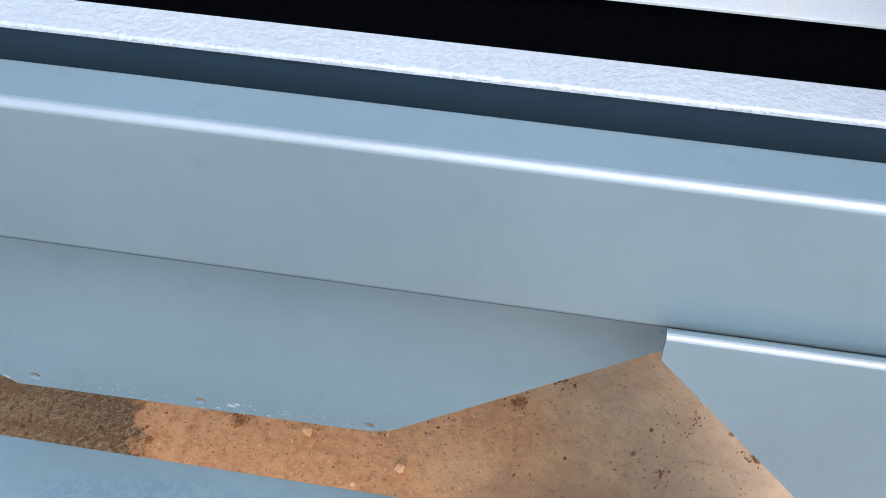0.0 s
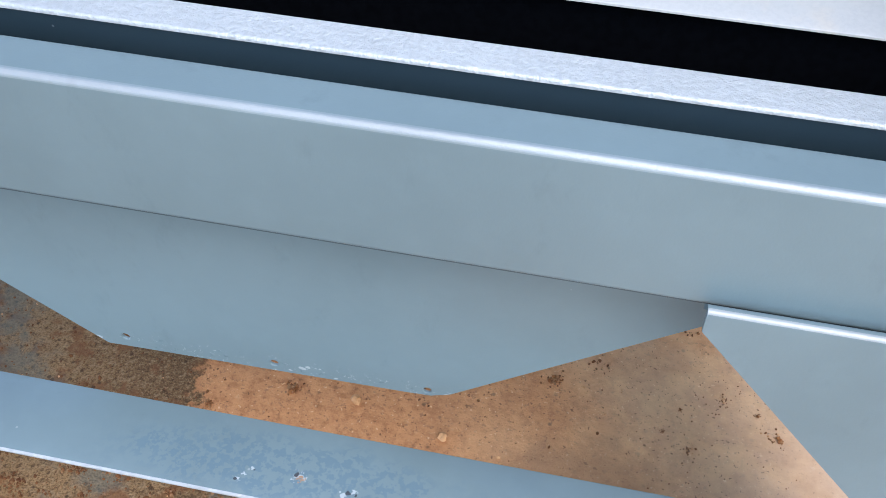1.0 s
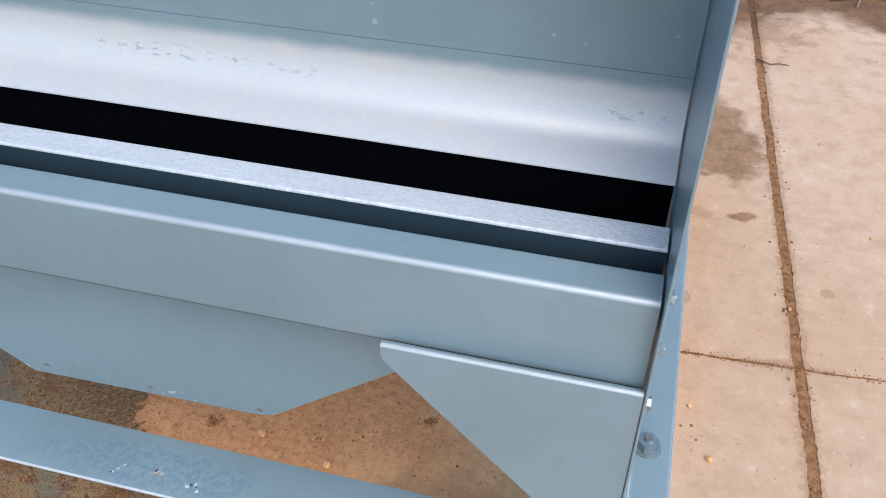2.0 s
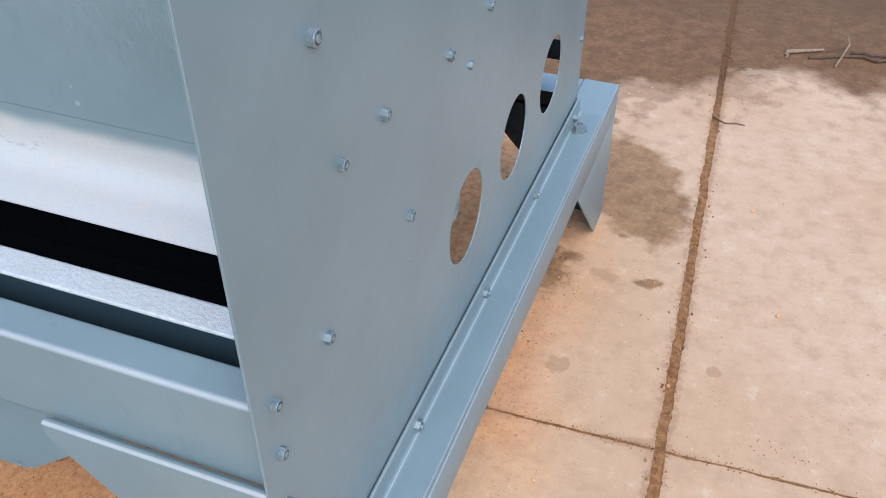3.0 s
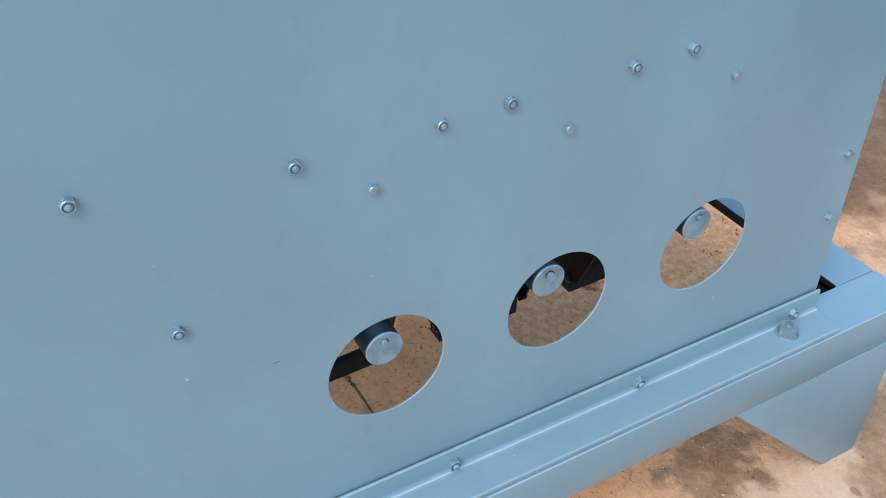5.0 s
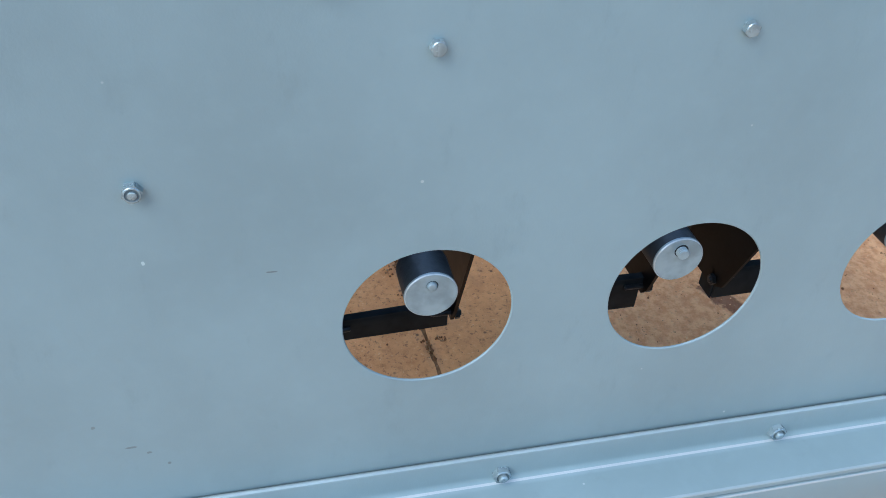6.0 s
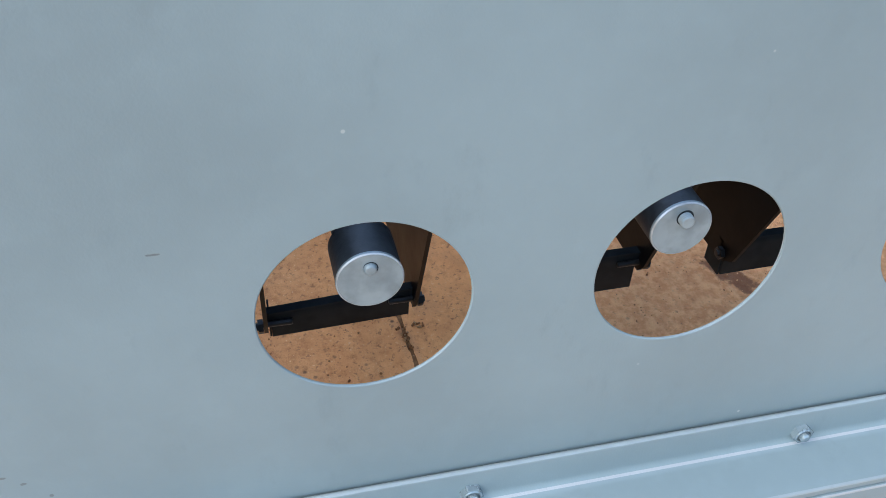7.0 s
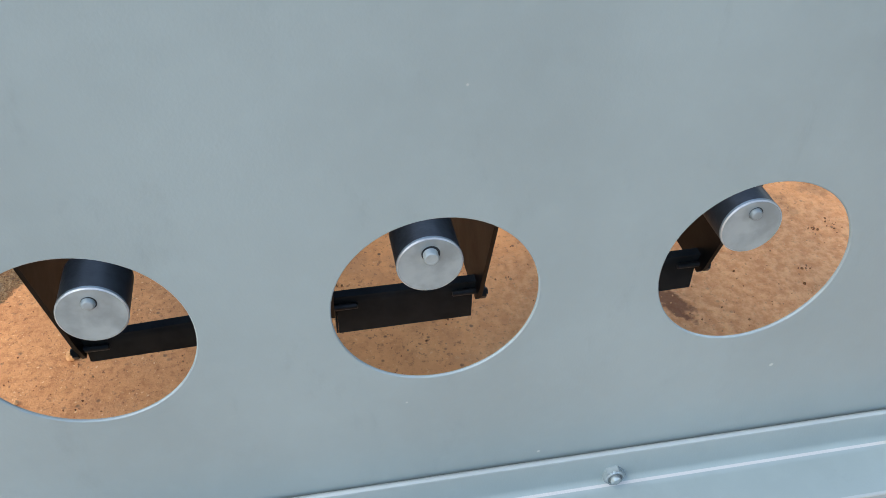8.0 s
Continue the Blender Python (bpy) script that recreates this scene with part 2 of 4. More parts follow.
def concrete_material():
    m = Nodes("dusty_concrete")
    broad, mid, fine = m.noise(1.61, 3.5, 0.42), m.noise(22.0, 6.0, 0.65), m.noise(260.0, 4.0, 0.6)
    small = m.noise(75.0, 5.0, 0.7)
    pos = m.tree.nodes.new("ShaderNodeSeparateXYZ")
    m.put(pos.inputs[0], m.where())
    px, py = pos.outputs[0], pos.outputs[1]
    col = m.mix(m.ramp(broad, 0.32, 0.68), (0.520, 0.362, 0.244), (0.462, 0.298, 0.182))
    col = m.mix(m.ramp(mid, 0.42, 0.74), col, (0.415, 0.274, 0.172))
    col = m.mix(m.math('MULTIPLY', m.ramp(mid, 0.42, 0.28), 0.6), col, (0.560, 0.438, 0.330))
    col = m.mix(m.math('MULTIPLY', m.ramp(small, 0.54, 0.70), 0.30), col, (0.380, 0.235, 0.138))
    col = m.mix(m.math('MULTIPLY', m.ramp(small, 0.42, 0.30), 0.40), col, (0.600, 0.470, 0.350))
    col = m.mix(m.math('MULTIPLY', m.ramp(fine, 0.56, 0.76), 0.32), col, (0.280, 0.168, 0.100))
    # wisps of brown earth smeared over the slabs
    film = m.math('MULTIPLY', m.ramp(m.noise(6.5, 7.0, 0.68), 0.53, 0.68), m.ramp(m.noise(48.0, 5.0, 0.7), 0.42, 0.62))
    col = m.mix(m.math('MULTIPLY', film, 0.28), col, (0.380, 0.222, 0.120))
    # red earth spilled under and before the machine
    earth = m.patch(-0.50, 0.62, 0.53, 1.05, 0, 0.26, 4, 0.5)
    lumps = m.noise(130.0, 4.0, 0.65)
    soil = m.mix(m.ramp(mid, 0.30, 0.70), (0.72, 0.315, 0.108), (0.58, 0.232, 0.074))
    soil = m.mix(m.math('MULTIPLY', m.ramp(small, 0.48, 0.66), 0.50), soil, (0.40, 0.145, 0.043))
    soil = m.mix(m.math('MULTIPLY', m.ramp(lumps, 0.42, 0.30), 0.45), soil, (0.78, 0.46, 0.22))
    soil = m.mix(m.math('MULTIPLY', m.ramp(lumps, 0.57, 0.66), 0.72), soil, (0.19, 0.074, 0.028))
    soil = m.mix(m.math('MULTIPLY', m.ramp(m.noise(11.0, 4.0), 0.56, 0.70), 0.20), soil, (0.46, 0.26, 0.130))
    pits = m.math('MULTIPLY', m.ramp(m.cells(48.0), 0.17, 0.06), m.ramp(m.noise(21.0, 3.0), 0.44, 0.58))
    soil = m.mix(m.math('MULTIPLY', pits, 0.95), soil, (0.060, 0.026, 0.012))
    # trodden, lumpy earth towards the rear of the machine
    trodden = m.patch(-0.36, 1.12, 0.34, 0.36, 0, 0.35, 5, 0.5)
    heaps = m.noise(70.0, 6.0, 0.66)
    ridge = m.mix(m.ramp(heaps, 0.36, 0.64), (0.58, 0.240, 0.090), (0.86, 0.47, 0.225))
    soil = m.mix(m.math('MULTIPLY', trodden, 0.62), soil, ridge)
    thin = m.ramp(m.math('ADD', py, m.math('MULTIPLY', m.math('SUBTRACT', mid, 0.5), 0.25)), 0.58, 0.36)
    soil = m.mix(m.math('MULTIPLY', thin, 0.36), soil, m.mix(m.ramp(small, 0.40, 0.62), (0.56, 0.300, 0.145), (0.34, 0.155, 0.070)))
    # thinner soil on pale concrete, also paled where the sun reaches
    scant_lit = m.math('MULTIPLY', thin, m.ramp(m.math('ADD', px, m.math('MULTIPLY', m.math('SUBTRACT', m.noise(7.0, 3.0), 0.5), 0.5)), -0.42, 0.0))
    soil = m.mix(m.math('MULTIPLY', scant_lit, 0.70), soil, m.mix(m.ramp(m.noise(16.0, 5.0, 0.65), 0.36, 0.62), (0.84, 0.53, 0.260), (0.66, 0.41, 0.215)))
    specks = m.noise(190.0, 3.0, 0.6)
    soil = m.mix(m.math('MULTIPLY', m.math('MULTIPLY', thin, m.ramp(specks, 0.62, 0.68)), 0.75), soil, (0.145, 0.062, 0.026))
    soil = m.mix(m.math('MULTIPLY', m.math('MULTIPLY', thin, m.ramp(specks, 0.37, 0.31)), 0.60), soil, (0.88, 0.60, 0.33))
    clots = None
    for blot in ((-0.46, 1.01, 0.045, 0.015, 30, 1.2, 60, 0.5), (-0.27, 0.815, 0.05, 0.02, 30, 1.3, 45, 0.8), (-0.62, 0.93, 0.05, 0.025, 10, 1.3, 45, 0.8)):
        p = m.patch(*blot)
        clots = p if clots is None else m.math('MAXIMUM', clots, p)
    soil = m.mix(m.math('MULTIPLY', clots, 0.85), soil, (0.16, 0.048, 0.016))
    col = m.mix(m.math('MULTIPLY', earth, 0.92), col, soil)
    m.bump(m.math('MULTIPLY', lumps, earth), 0.3, 0.004)
    m.bump(m.math('MULTIPLY', heaps, trodden), 0.85, 0.016)
    # earth washed along both joints
    along = m.math('ABSOLUTE', m.math('SUBTRACT', py, m.math('ADD', 0.5765, m.math('MULTIPLY', px, 0.05))))
    seam = m.ramp(m.math('ADD', along, m.math('MULTIPLY', m.math('SUBTRACT', mid, 0.5), 0.045)), 0.014, 0.004)
    seam = m.math('MULTIPLY', seam, m.ramp(m.noise(6.0, 2.0), 0.42, 0.60))
    across = m.math('ABSOLUTE', m.math('SUBTRACT', px, m.math('SUBTRACT', 0.285, m.math('MULTIPLY', py, 0.0426))))
    side = m.ramp(m.math('ADD', across, m.math('MULTIPLY', m.math('SUBTRACT', small, 0.5), 0.06)), 0.020, 0.008)
    col = m.mix(m.math('MULTIPLY', m.math('MAXIMUM', seam, side), 0.60), col, (0.294, 0.164, 0.091))
    # dark grit, sparse
    grit = m.math('MULTIPLY', m.ramp(m.cells(95.0), 0.17, 0.08), m.ramp(m.noise(13.0, 3.0), 0.48, 0.60))
    col = m.mix(m.math('MULTIPLY', grit, 0.45), col, (0.07, 0.042, 0.028))
    # damp and dirty blots
    wet = None
    for blot in ((0.09, 1.26, 0.10, 0.20, 27, 0.45, 16, 0.3), (0.182, 0.962, 0.020, 0.014, 20, 1.2, 60, 0.7), (0.167, 0.956, 0.016, 0.010, 0, 1.2, 60, 0.7),
                 (-0.035, 0.94, 0.055, 0.075, 0, 1.4, 34, 1.0), (0.005, 0.925, 0.022, 0.03, 0, 1.3, 60, 1.0), (0.02, 0.985, 0.024, 0.016, 30, 1.3, 60, 0.9), (-0.03, 1.50, 0.04, 0.02, 0, 0.8, 30, 0.5), 
                 (0.105, 1.085, 0.012, 0.007, 0, 0.9, 60, 0.7)):
        p = m.patch(*blot)
        wet = p if wet is None else m.math('MAXIMUM', wet, p)
    edge = m.math('SUBTRACT', py, m.math('MULTIPLY', px, 0.34))
    edge = m.math('ADD', edge, m.math('MULTIPLY', m.math('SUBTRACT', m.noise(4.2, 5.6, 0.476), 0.5), 0.75))
    far_wet = m.ramp(edge, 1.60, 1.74)
    wisps = m.ramp(m.math('ADD', edge, m.math('MULTIPLY', m.math('SUBTRACT', m.noise(13.0, 5.0, 0.6), 0.5), 0.9)), 1.56, 1.72)
    far_wet = m.math('MAXIMUM', far_wet, m.math('MULTIPLY', wisps, 0.45))
    far_wet = m.math('MULTIPLY', far_wet, m.ramp(small, 0.20, 0.50, 0.75, 1.0))
    pale_dry = m.patch(0.285, 1.865, 0.05, 0.015, 10, 1.8, 40, 1.0)
    faint = None
    for blot in ((0.074, 0.707, 0.020, 0.020, 0, 0.8, 50), (0.314, 0.779, 0.012, 0.012, 0, 0.8, 50), 
                 (-0.25, 0.20, 0.12, 0.05, 20, 1.0, 20, 0.6), (0.05, 1.60, 0.03, 0.02, 0, 0.7, 40), (0.098, 0.955, 0.030, 0.014, -20, 1.2, 60, 0.9)):
        p = m.patch(*blot)
        faint = p if faint is None else m.math('MAXIMUM', faint, p)
    wet = m.math('MULTIPLY', wet, m.ramp(small, 0.25, 0.60, 0.75, 1.0))
    # darker again with y, from about 1.85 to 2.6
    far_dark = m.ramp(m.math('ADD', edge, m.math('MULTIPLY', px, 0.3)), 1.85, 2.6)
    damp = m.mix(m.ramp(mid, 0.35, 0.65), (0.265, 0.140, 0.058), (0.175, 0.088, 0.036))
    col = m.mix(m.math('MULTIPLY', wet, 0.90), col, m.mix(m.math('MULTIPLY', m.ramp(fine, 0.5, 0.7), 0.5), damp, (0.09, 0.05, 0.027)))
    # olive, sandy damp ground with a ragged rim, near the machine's far front foot
    rim = m.math('ADD', m.math('ADD', px, m.math('MULTIPLY', py, 0.25)), m.math('MULTIPLY', m.math('SUBTRACT', small, 0.5), 0.09))
    rim = m.math('ADD', rim, m.math('MULTIPLY', m.math('SUBTRACT', m.noise(9.0, 3.0), 0.5), 0.10))
    rim = m.math('SUBTRACT', rim, m.math('MULTIPLY', m.ramp(py, 0.19, 0.11), 0.13))
    sandy = m.math('MULTIPLY', m.ramp(rim, -0.598, -0.614), m.ramp(py, 0.60, 0.45))
    grain = m.noise(150.0, 4.0, 0.72)
    olive = m.mix(m.ramp(m.math('ADD', rim, m.math('MULTIPLY', m.math('SUBTRACT', mid, 0.5), 0.25)), -0.82, -0.64), (0.310, 0.192, 0.086), (0.175, 0.102, 0.042))
    olive = m.mix(m.math('MULTIPLY', m.ramp(grain, 0.50, 0.60), 0.65), olive, (0.36, 0.245, 0.130))
    olive = m.mix(m.math('MULTIPLY', m.ramp(grain, 0.47, 0.38), 0.75), olive, (0.060, 0.030, 0.013))
    sharp = m.noise(420.0, 2.0, 0.6)
    olive = m.mix(m.math('MULTIPLY', m.ramp(sharp, 0.48, 0.42), 0.45), olive, (0.050, 0.026, 0.012))
    olive = m.mix(m.math('MULTIPLY', m.ramp(sharp, 0.58, 0.66), 0.35), olive, (0.46, 0.31, 0.17))
    olive = m.mix(m.math('MULTIPLY', m.ramp(m.noise(26.0, 4.0), 0.52, 0.62), 0.75), olive, (0.190, 0.080, 0.030))
    gaps = m.math('MULTIPLY', m.ramp(m.cells(75.0), 0.24, 0.14), m.ramp(m.noise(33.0, 3.0), 0.42, 0.56))
    olive = m.mix(m.math('MULTIPLY', gaps, 0.80), olive, (0.034, 0.017, 0.008))
    # darker tone where y falls below about 0.08
    olive = m.mix(m.math('MULTIPLY', m.ramp(m.math('ADD', py, m.math('MULTIPLY', m.math('SUBTRACT', mid, 0.5), 0.1)), 0.08, -0.02), 0.6), olive, (0.085, 0.048, 0.024))
    m.bump(m.math('MULTIPLY', grain, sandy), 0.8, 0.006)
    col = m.mix(m.math('MULTIPLY', sandy, 0.93), col, olive)
    muddy = m.mix(m.ramp(mid, 0.35, 0.65), (0.165, 0.082, 0.034), (0.104, 0.051, 0.020))
    muddy = m.mix(m.math('MULTIPLY', m.ramp(small, 0.55, 0.70), 0.5), muddy, (0.075, 0.038, 0.018))
    col = m.mix(m.math('MULTIPLY', far_wet, 0.95), col, muddy)
    col = m.mix(m.math('MULTIPLY', pale_dry, 0.4), col, (0.52, 0.40, 0.28))
    col = m.mix(m.math('MULTIPLY', far_dark, 0.8), col, (0.095, 0.052, 0.026))
    col = m.mix(m.math('MULTIPLY', faint, 0.50), col, (0.300, 0.172, 0.090))
    spray = m.math('MULTIPLY', m.math('MAXIMUM', m.patch(-1.02, 0.22, 0.16, 0.30, 0, 0.8, 12), m.math('MULTIPLY', m.patch(-0.72, 0.08, 0.15, 0.07, 0, 0.9, 16), m.ramp(m.noise(14.0, 4.0), 0.50, 0.60))), m.ramp(mid, 0.62, 0.45))
    col = m.mix(m.math('MULTIPLY', spray, 0.55), col, (0.165, 0.175, 0.140))
    m.bump(fine, 0.2, 0.002)
    m.bump(small, 0.32, 0.004)
    m.bump(mid, 0.25, 0.006)
    return m.done(col, m.math('SUBTRACT', 0.9, m.math('MULTIPLY', wet, 0.22)), 0.0, 0.3)


concrete = concrete_material()


def earth_material(name, a, b, spread=0.0, damp=False):
    m = Nodes(name)
    n = m.noise(70.0, 6.0, 0.65)
    col = m.mix(m.ramp(n, 0.3, 0.7), a, b)
    col = m.mix(m.math('MULTIPLY', m.ramp(m.cells(160.0), 0.2, 0.1), 0.4), col, (0.45, 0.33, 0.23))
    each = m.tree.nodes.new("ShaderNodeNewGeometry").outputs["Random Per Island"]
    col = m.mix(m.math('MULTIPLY', m.ramp(each, 0.55, 1.0), spread), col, (0.34, 0.20, 0.10))
    if damp:
        pos = m.tree.nodes.new("ShaderNodeSeparateXYZ")
        m.put(pos.inputs[0], m.where())
        back = m.math('SUBTRACT', pos.outputs[1], m.math('MULTIPLY', pos.outputs[0], 0.45))
        col = m.mix(m.math('MULTIPLY', m.ramp(back, 1.48, 1.70), 0.85), col, (0.100, 0.052, 0.022))
    m.bump(n, 0.6, 0.004)
    return m.done(col, 0.95, 0.0, 0.2)


joint_dirt = earth_material("joint_dirt", (0.310, 0.155, 0.066), (0.150, 0.070, 0.029), 0.7, True)
stone_pale = earth_material("pale_stone", (0.72, 0.42, 0.205), (0.52, 0.26, 0.110))
stone_tan = earth_material("tan_lump", (0.50, 0.36, 0.23), (0.36, 0.23, 0.13))
clod_red = earth_material("red_brown_clod", (0.400, 0.170, 0.062), (0.200, 0.076, 0.028), 0.75)
clod_brown = earth_material("brown_clod", (0.125, 0.048, 0.018), (0.260, 0.115, 0.046), 0.85)
twig_pale = earth_material("dry_twig", (0.302, 0.223, 0.151), (0.187, 0.122, 0.0792))
twig_brown = earth_material("brown_twig", (0.144, 0.09, 0.0576), (0.101, 0.0612, 0.0396))
twig_dark = earth_material("dark_twig", (0.072, 0.0432, 0.0288), (0.115, 0.072, 0.0504))


# ---- mesh helpers ----
def sharp_bevel(bm, size, segments=2, least=0.9):
    edges = [e for e in bm.edges if len(e.link_faces) == 2 and e.calc_face_angle(0) > least]
    if size and edges:
        bmesh.ops.bevel(bm, geom=edges, offset=size, segments=segments, profile=0.5, affect='EDGES', clamp_overlap=True)


def box(lo, hi, bevel=0.0, bm=None):
    bm = bm or bmesh.new()
    size, mid = [b - a for a, b in zip(lo, hi)], [(a + b) / 2 for a, b in zip(lo, hi)]
    made = bmesh.ops.create_cube(bm, size=1.0, matrix=Matrix.Translation(mid) @ Matrix.Diagonal((*size, 1)))
    if bevel:
        edges = list({e for v in made["verts"] for e in v.link_edges})
        bmesh.ops.bevel(bm, geom=edges, offset=bevel, segments=2, profile=0.5, affect='EDGES')
    return bm


def prism(points, axis, a, b, bevel=0.0, bm=None):
    """A flat outline in the two other axes, thick from a to b along the axis."""
    bm = bm or bmesh.new()
    k = "xyz".index(axis)

    def at(p, d):
        q = list(p)
        q.insert(k, d)
        return q
    near, far = [bm.verts.new(at(p, a)) for p in points], [bm.verts.new(at(p, b)) for p in points]
    bm.faces.new(near)
    bm.faces.new(far[::-1])
    n = len(points)
    for i in range(n):
        bm.faces.new((near[i], far[i], far[(i + 1) % n], near[(i + 1) % n]))
    bmesh.ops.recalc_face_normals(bm, faces=bm.faces)
    sharp_bevel(bm, bevel)
    return bm


def fold(profile, x0, x1, thick, bm=None):
    """A sheet bent along x: the profile is (y, z) points of its upper or outer side, thick to the inner side."""
    inner = []
    n = len(profile)
    for i, (y, z) in enumerate(profile):
        t = Vector(profile[min(i + 1, n - 1)]) - Vector(profile[max(i - 1, 0)])
        t.normalize()
        inner.append((y + t.y * thick, z - t.x * thick))
    bm = bm or bmesh.new()
    outline = list(profile) + inner[::-1]
    a, b = [bm.verts.new((x0, *p)) for p in outline], [bm.verts.new((x1, *p)) for p in outline]
    m = len(outline)
    for i in range(m):
        bm.faces.new((a[i], b[i], b[(i + 1) % m], a[(i + 1) % m]))
    for i in range(n - 1):
        j = m - 1 - i
        bm.faces.new((a[i], a[i + 1], a[j - 1], a[j]))
        bm.faces.new((b[i], b[j], b[j - 1], b[i + 1]))
    bmesh.ops.recalc_face_normals(bm, faces=bm.faces)
    return bm


def arc(cy, cz, r, a0, a1, n=7):
    return [(cy + r * math.cos(radians(a0 + (a1 - a0) * i / (n - 1))), cz + r * math.sin(radians(a0 + (a1 - a0) * i / (n - 1)))) for i in range(n)]


def rod(bm, a, b, r0, r1=None, sides=24, caps=True):
    """A round bar from a to b."""
    a, b = Vector(a), Vector(b)
    m = Matrix.Translation((a + b) / 2) @ (b - a).to_track_quat('Z', 'Y').to_matrix().to_4x4()
    bmesh.ops.create_cone(bm, cap_ends=caps, segments=sides, radius1=r0, radius2=r0 if r1 is None else r1, depth=(b - a).length, matrix=m)
    return bm


def mesh_of(name, bm, material, smooth=True):
    me = bpy.data.meshes.new(name)
    bm.normal_update()
    bm.to_mesh(me)
    bm.free()
    me.materials.append(material)
    if smooth:
        me.shade_smooth()
        me.set_sharp_from_angle(angle=radians(32))
    return me


def part(name, bm, material, parent, label="", smooth=True):
    ob = new(name, mesh_of(name, bm, material, smooth))
    ob.parent = parent
    if label:
        tagged(ob, label=label)
    return ob


def bright_edges(ob, test, material=None):
    """Faces that pass the test, by their middle and normal, get a painted highlight."""
    ob.data.materials.append(material or paint_highlight)
    for f in ob.data.polygons:
        if test(f.center, f.normal):
            f.material_index = len(ob.data.materials) - 1
    return ob


def shaded_inside(ob, sign):
    """The inward faces of a plate turn black, their shade put into the colour."""
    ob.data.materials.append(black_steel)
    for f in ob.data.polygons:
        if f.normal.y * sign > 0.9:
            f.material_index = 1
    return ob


def thing(name, label, category, group="", kind="", at=(0, 0, 0)):
    ob = new(name)
    ob.location = at
    return tagged(ob, label, category, group, kind)


# ---- machine: plan in metres; the outer side panel is the plane x = 0, the front the plane y = 0 ----
LEFT = -0.994            # outer face of the other side panel
TOP = 0.94
REAR = 1.006
HOLES = (0.4412, 0.6194, 0.7976)
HOLE_Z, HOLE_R = 0.4674, 0.0551
BEAM_TOP, BEAM_LOW, BEAM_OUT = 0.288, 0.222, 0.0476

machine = thing("seed_grading_machine", "grey-blue painted sheet-steel machine bolted onto its low base frame", "machine")


def panel_with_holes(x_out, x_in, holes, low=0.290, top=TOP):
    """A side panel as one sheet with round openings cut through it."""
    bm = bmesh.new()
    loops = [[(0.006, low), (REAR, low), (REAR, top), (0.006, top)]]
    for y in holes:
        loops.append([(y + HOLE_R * math.cos(2 * math.pi * i / 72), HOLE_Z + HOLE_R * math.sin(2 * math.pi * i / 72)) for i in range(72)])
    edges = []
    for loop in loops:
        vs = [bm.verts.new((x_out, *p)) for p in loop]
        edges += [bm.edges.new((vs[i], vs[(i + 1) % len(vs)])) for i in range(len(vs))]
    bmesh.ops.triangle_fill(bm, use_beauty=True, edges=edges)
    grown = bmesh.ops.extrude_face_region(bm, geom=list(bm.faces))
    bmesh.ops.translate(bm, verts=[v for v in grown["geom"] if isinstance(v, bmesh.types.BMVert)], vec=(x_in - x_out, 0, 0))
    bmesh.ops.recalc_face_normals(bm, faces=bm.faces)
    sharp_bevel(bm, 0.0006, 1)
    return bm


side_panel = part("side_panel", panel_with_holes(0.0, -0.0022, HOLES), paint_side, machine, "smooth grey-blue side panel with three round openings")
# cut rims of the openings painted paler as their highlight
bright_edges(side_panel, lambda c, n: abs(n.x) < 0.6 and 0.40 < c.z < 0.53 and 0.37 < c.y < 0.87, paint_highlight_faint)


def hexagon(r, turn=0.0):
    return [(r * math.cos(radians(60 * i + turn)), r * math.sin(radians(60 * i + turn))) for i in range(6)]


def lathe(bm, profile, sides=24):
    """A turned surface round the x axis from (x, radius) points."""
    rings = []
    for x, r in profile:
        rings.append([bm.verts.new((x, r * math.cos(2 * math.pi * i / sides), r * math.sin(2 * math.pi * i / sides))) for i in range(sides)] if r > 0 else [bm.verts.new((x, 0, 0))])
    for p, q in zip(rings, rings[1:]):
        for i in range(sides):
            j = (i + 1) % sides
            bm.faces.new((p[i], p[j], q[j], q[i]) if len(q) > 1 else (p[i], p[j], q[0]))
    return bm


def nut_mesh(flat, height, stud_r, stud_out, turn=10.0):
    """A hexagon nut with a turned, recessed crown and the screw's rounded end standing out, along +x."""
    bm = bmesh.new()
    hexa = [[bm.verts.new((x, *p)) for p in hexagon(flat / math.sqrt(3), turn)] for x in (0.0, height)]
    for i in range(6):
        bm.faces.new((hexa[0][i], hexa[0][(i + 1) % 6], hexa[1][(i + 1) % 6], hexa[1][i]))
    bm.faces.new(hexa[1])
    crown = [(height, flat * 0.495), (height + 0.0005, flat * 0.450), (height + 0.0006, flat * 0.390)]
    if stud_out:
        crown += [(height + 0.0001, flat * 0.335), (height + 0.0001, stud_r), (height + stud_out * 0.7, stud_r), (height + stud_out, stud_r * 0.65)]
    lathe(bm, crown + [(height + max(stud_out, 0.0006), 0.0)])
    bmesh.ops.recalc_face_normals(bm, faces=bm.faces)
    return bm


NUT = mesh_of("hex_nut", nut_mesh(0.0100, 0.0046, 0.0025, 0.0014), bolt_paint)
NUT_BIG = mesh_of("hex_nut_large", nut_mesh(0.0121, 0.0050, 0.0031, 0.0016, 25), bolt_paint)
SCREW = mesh_of("hex_screw", nut_mesh(0.0084, 0.0040, 0, 0, 0), bolt_paint)
NUT_RAIL = mesh_of("hex_nut_rail", nut_mesh(0.0128, 0.0062, 0.0036, 0.0034, 15), bolt_paint)
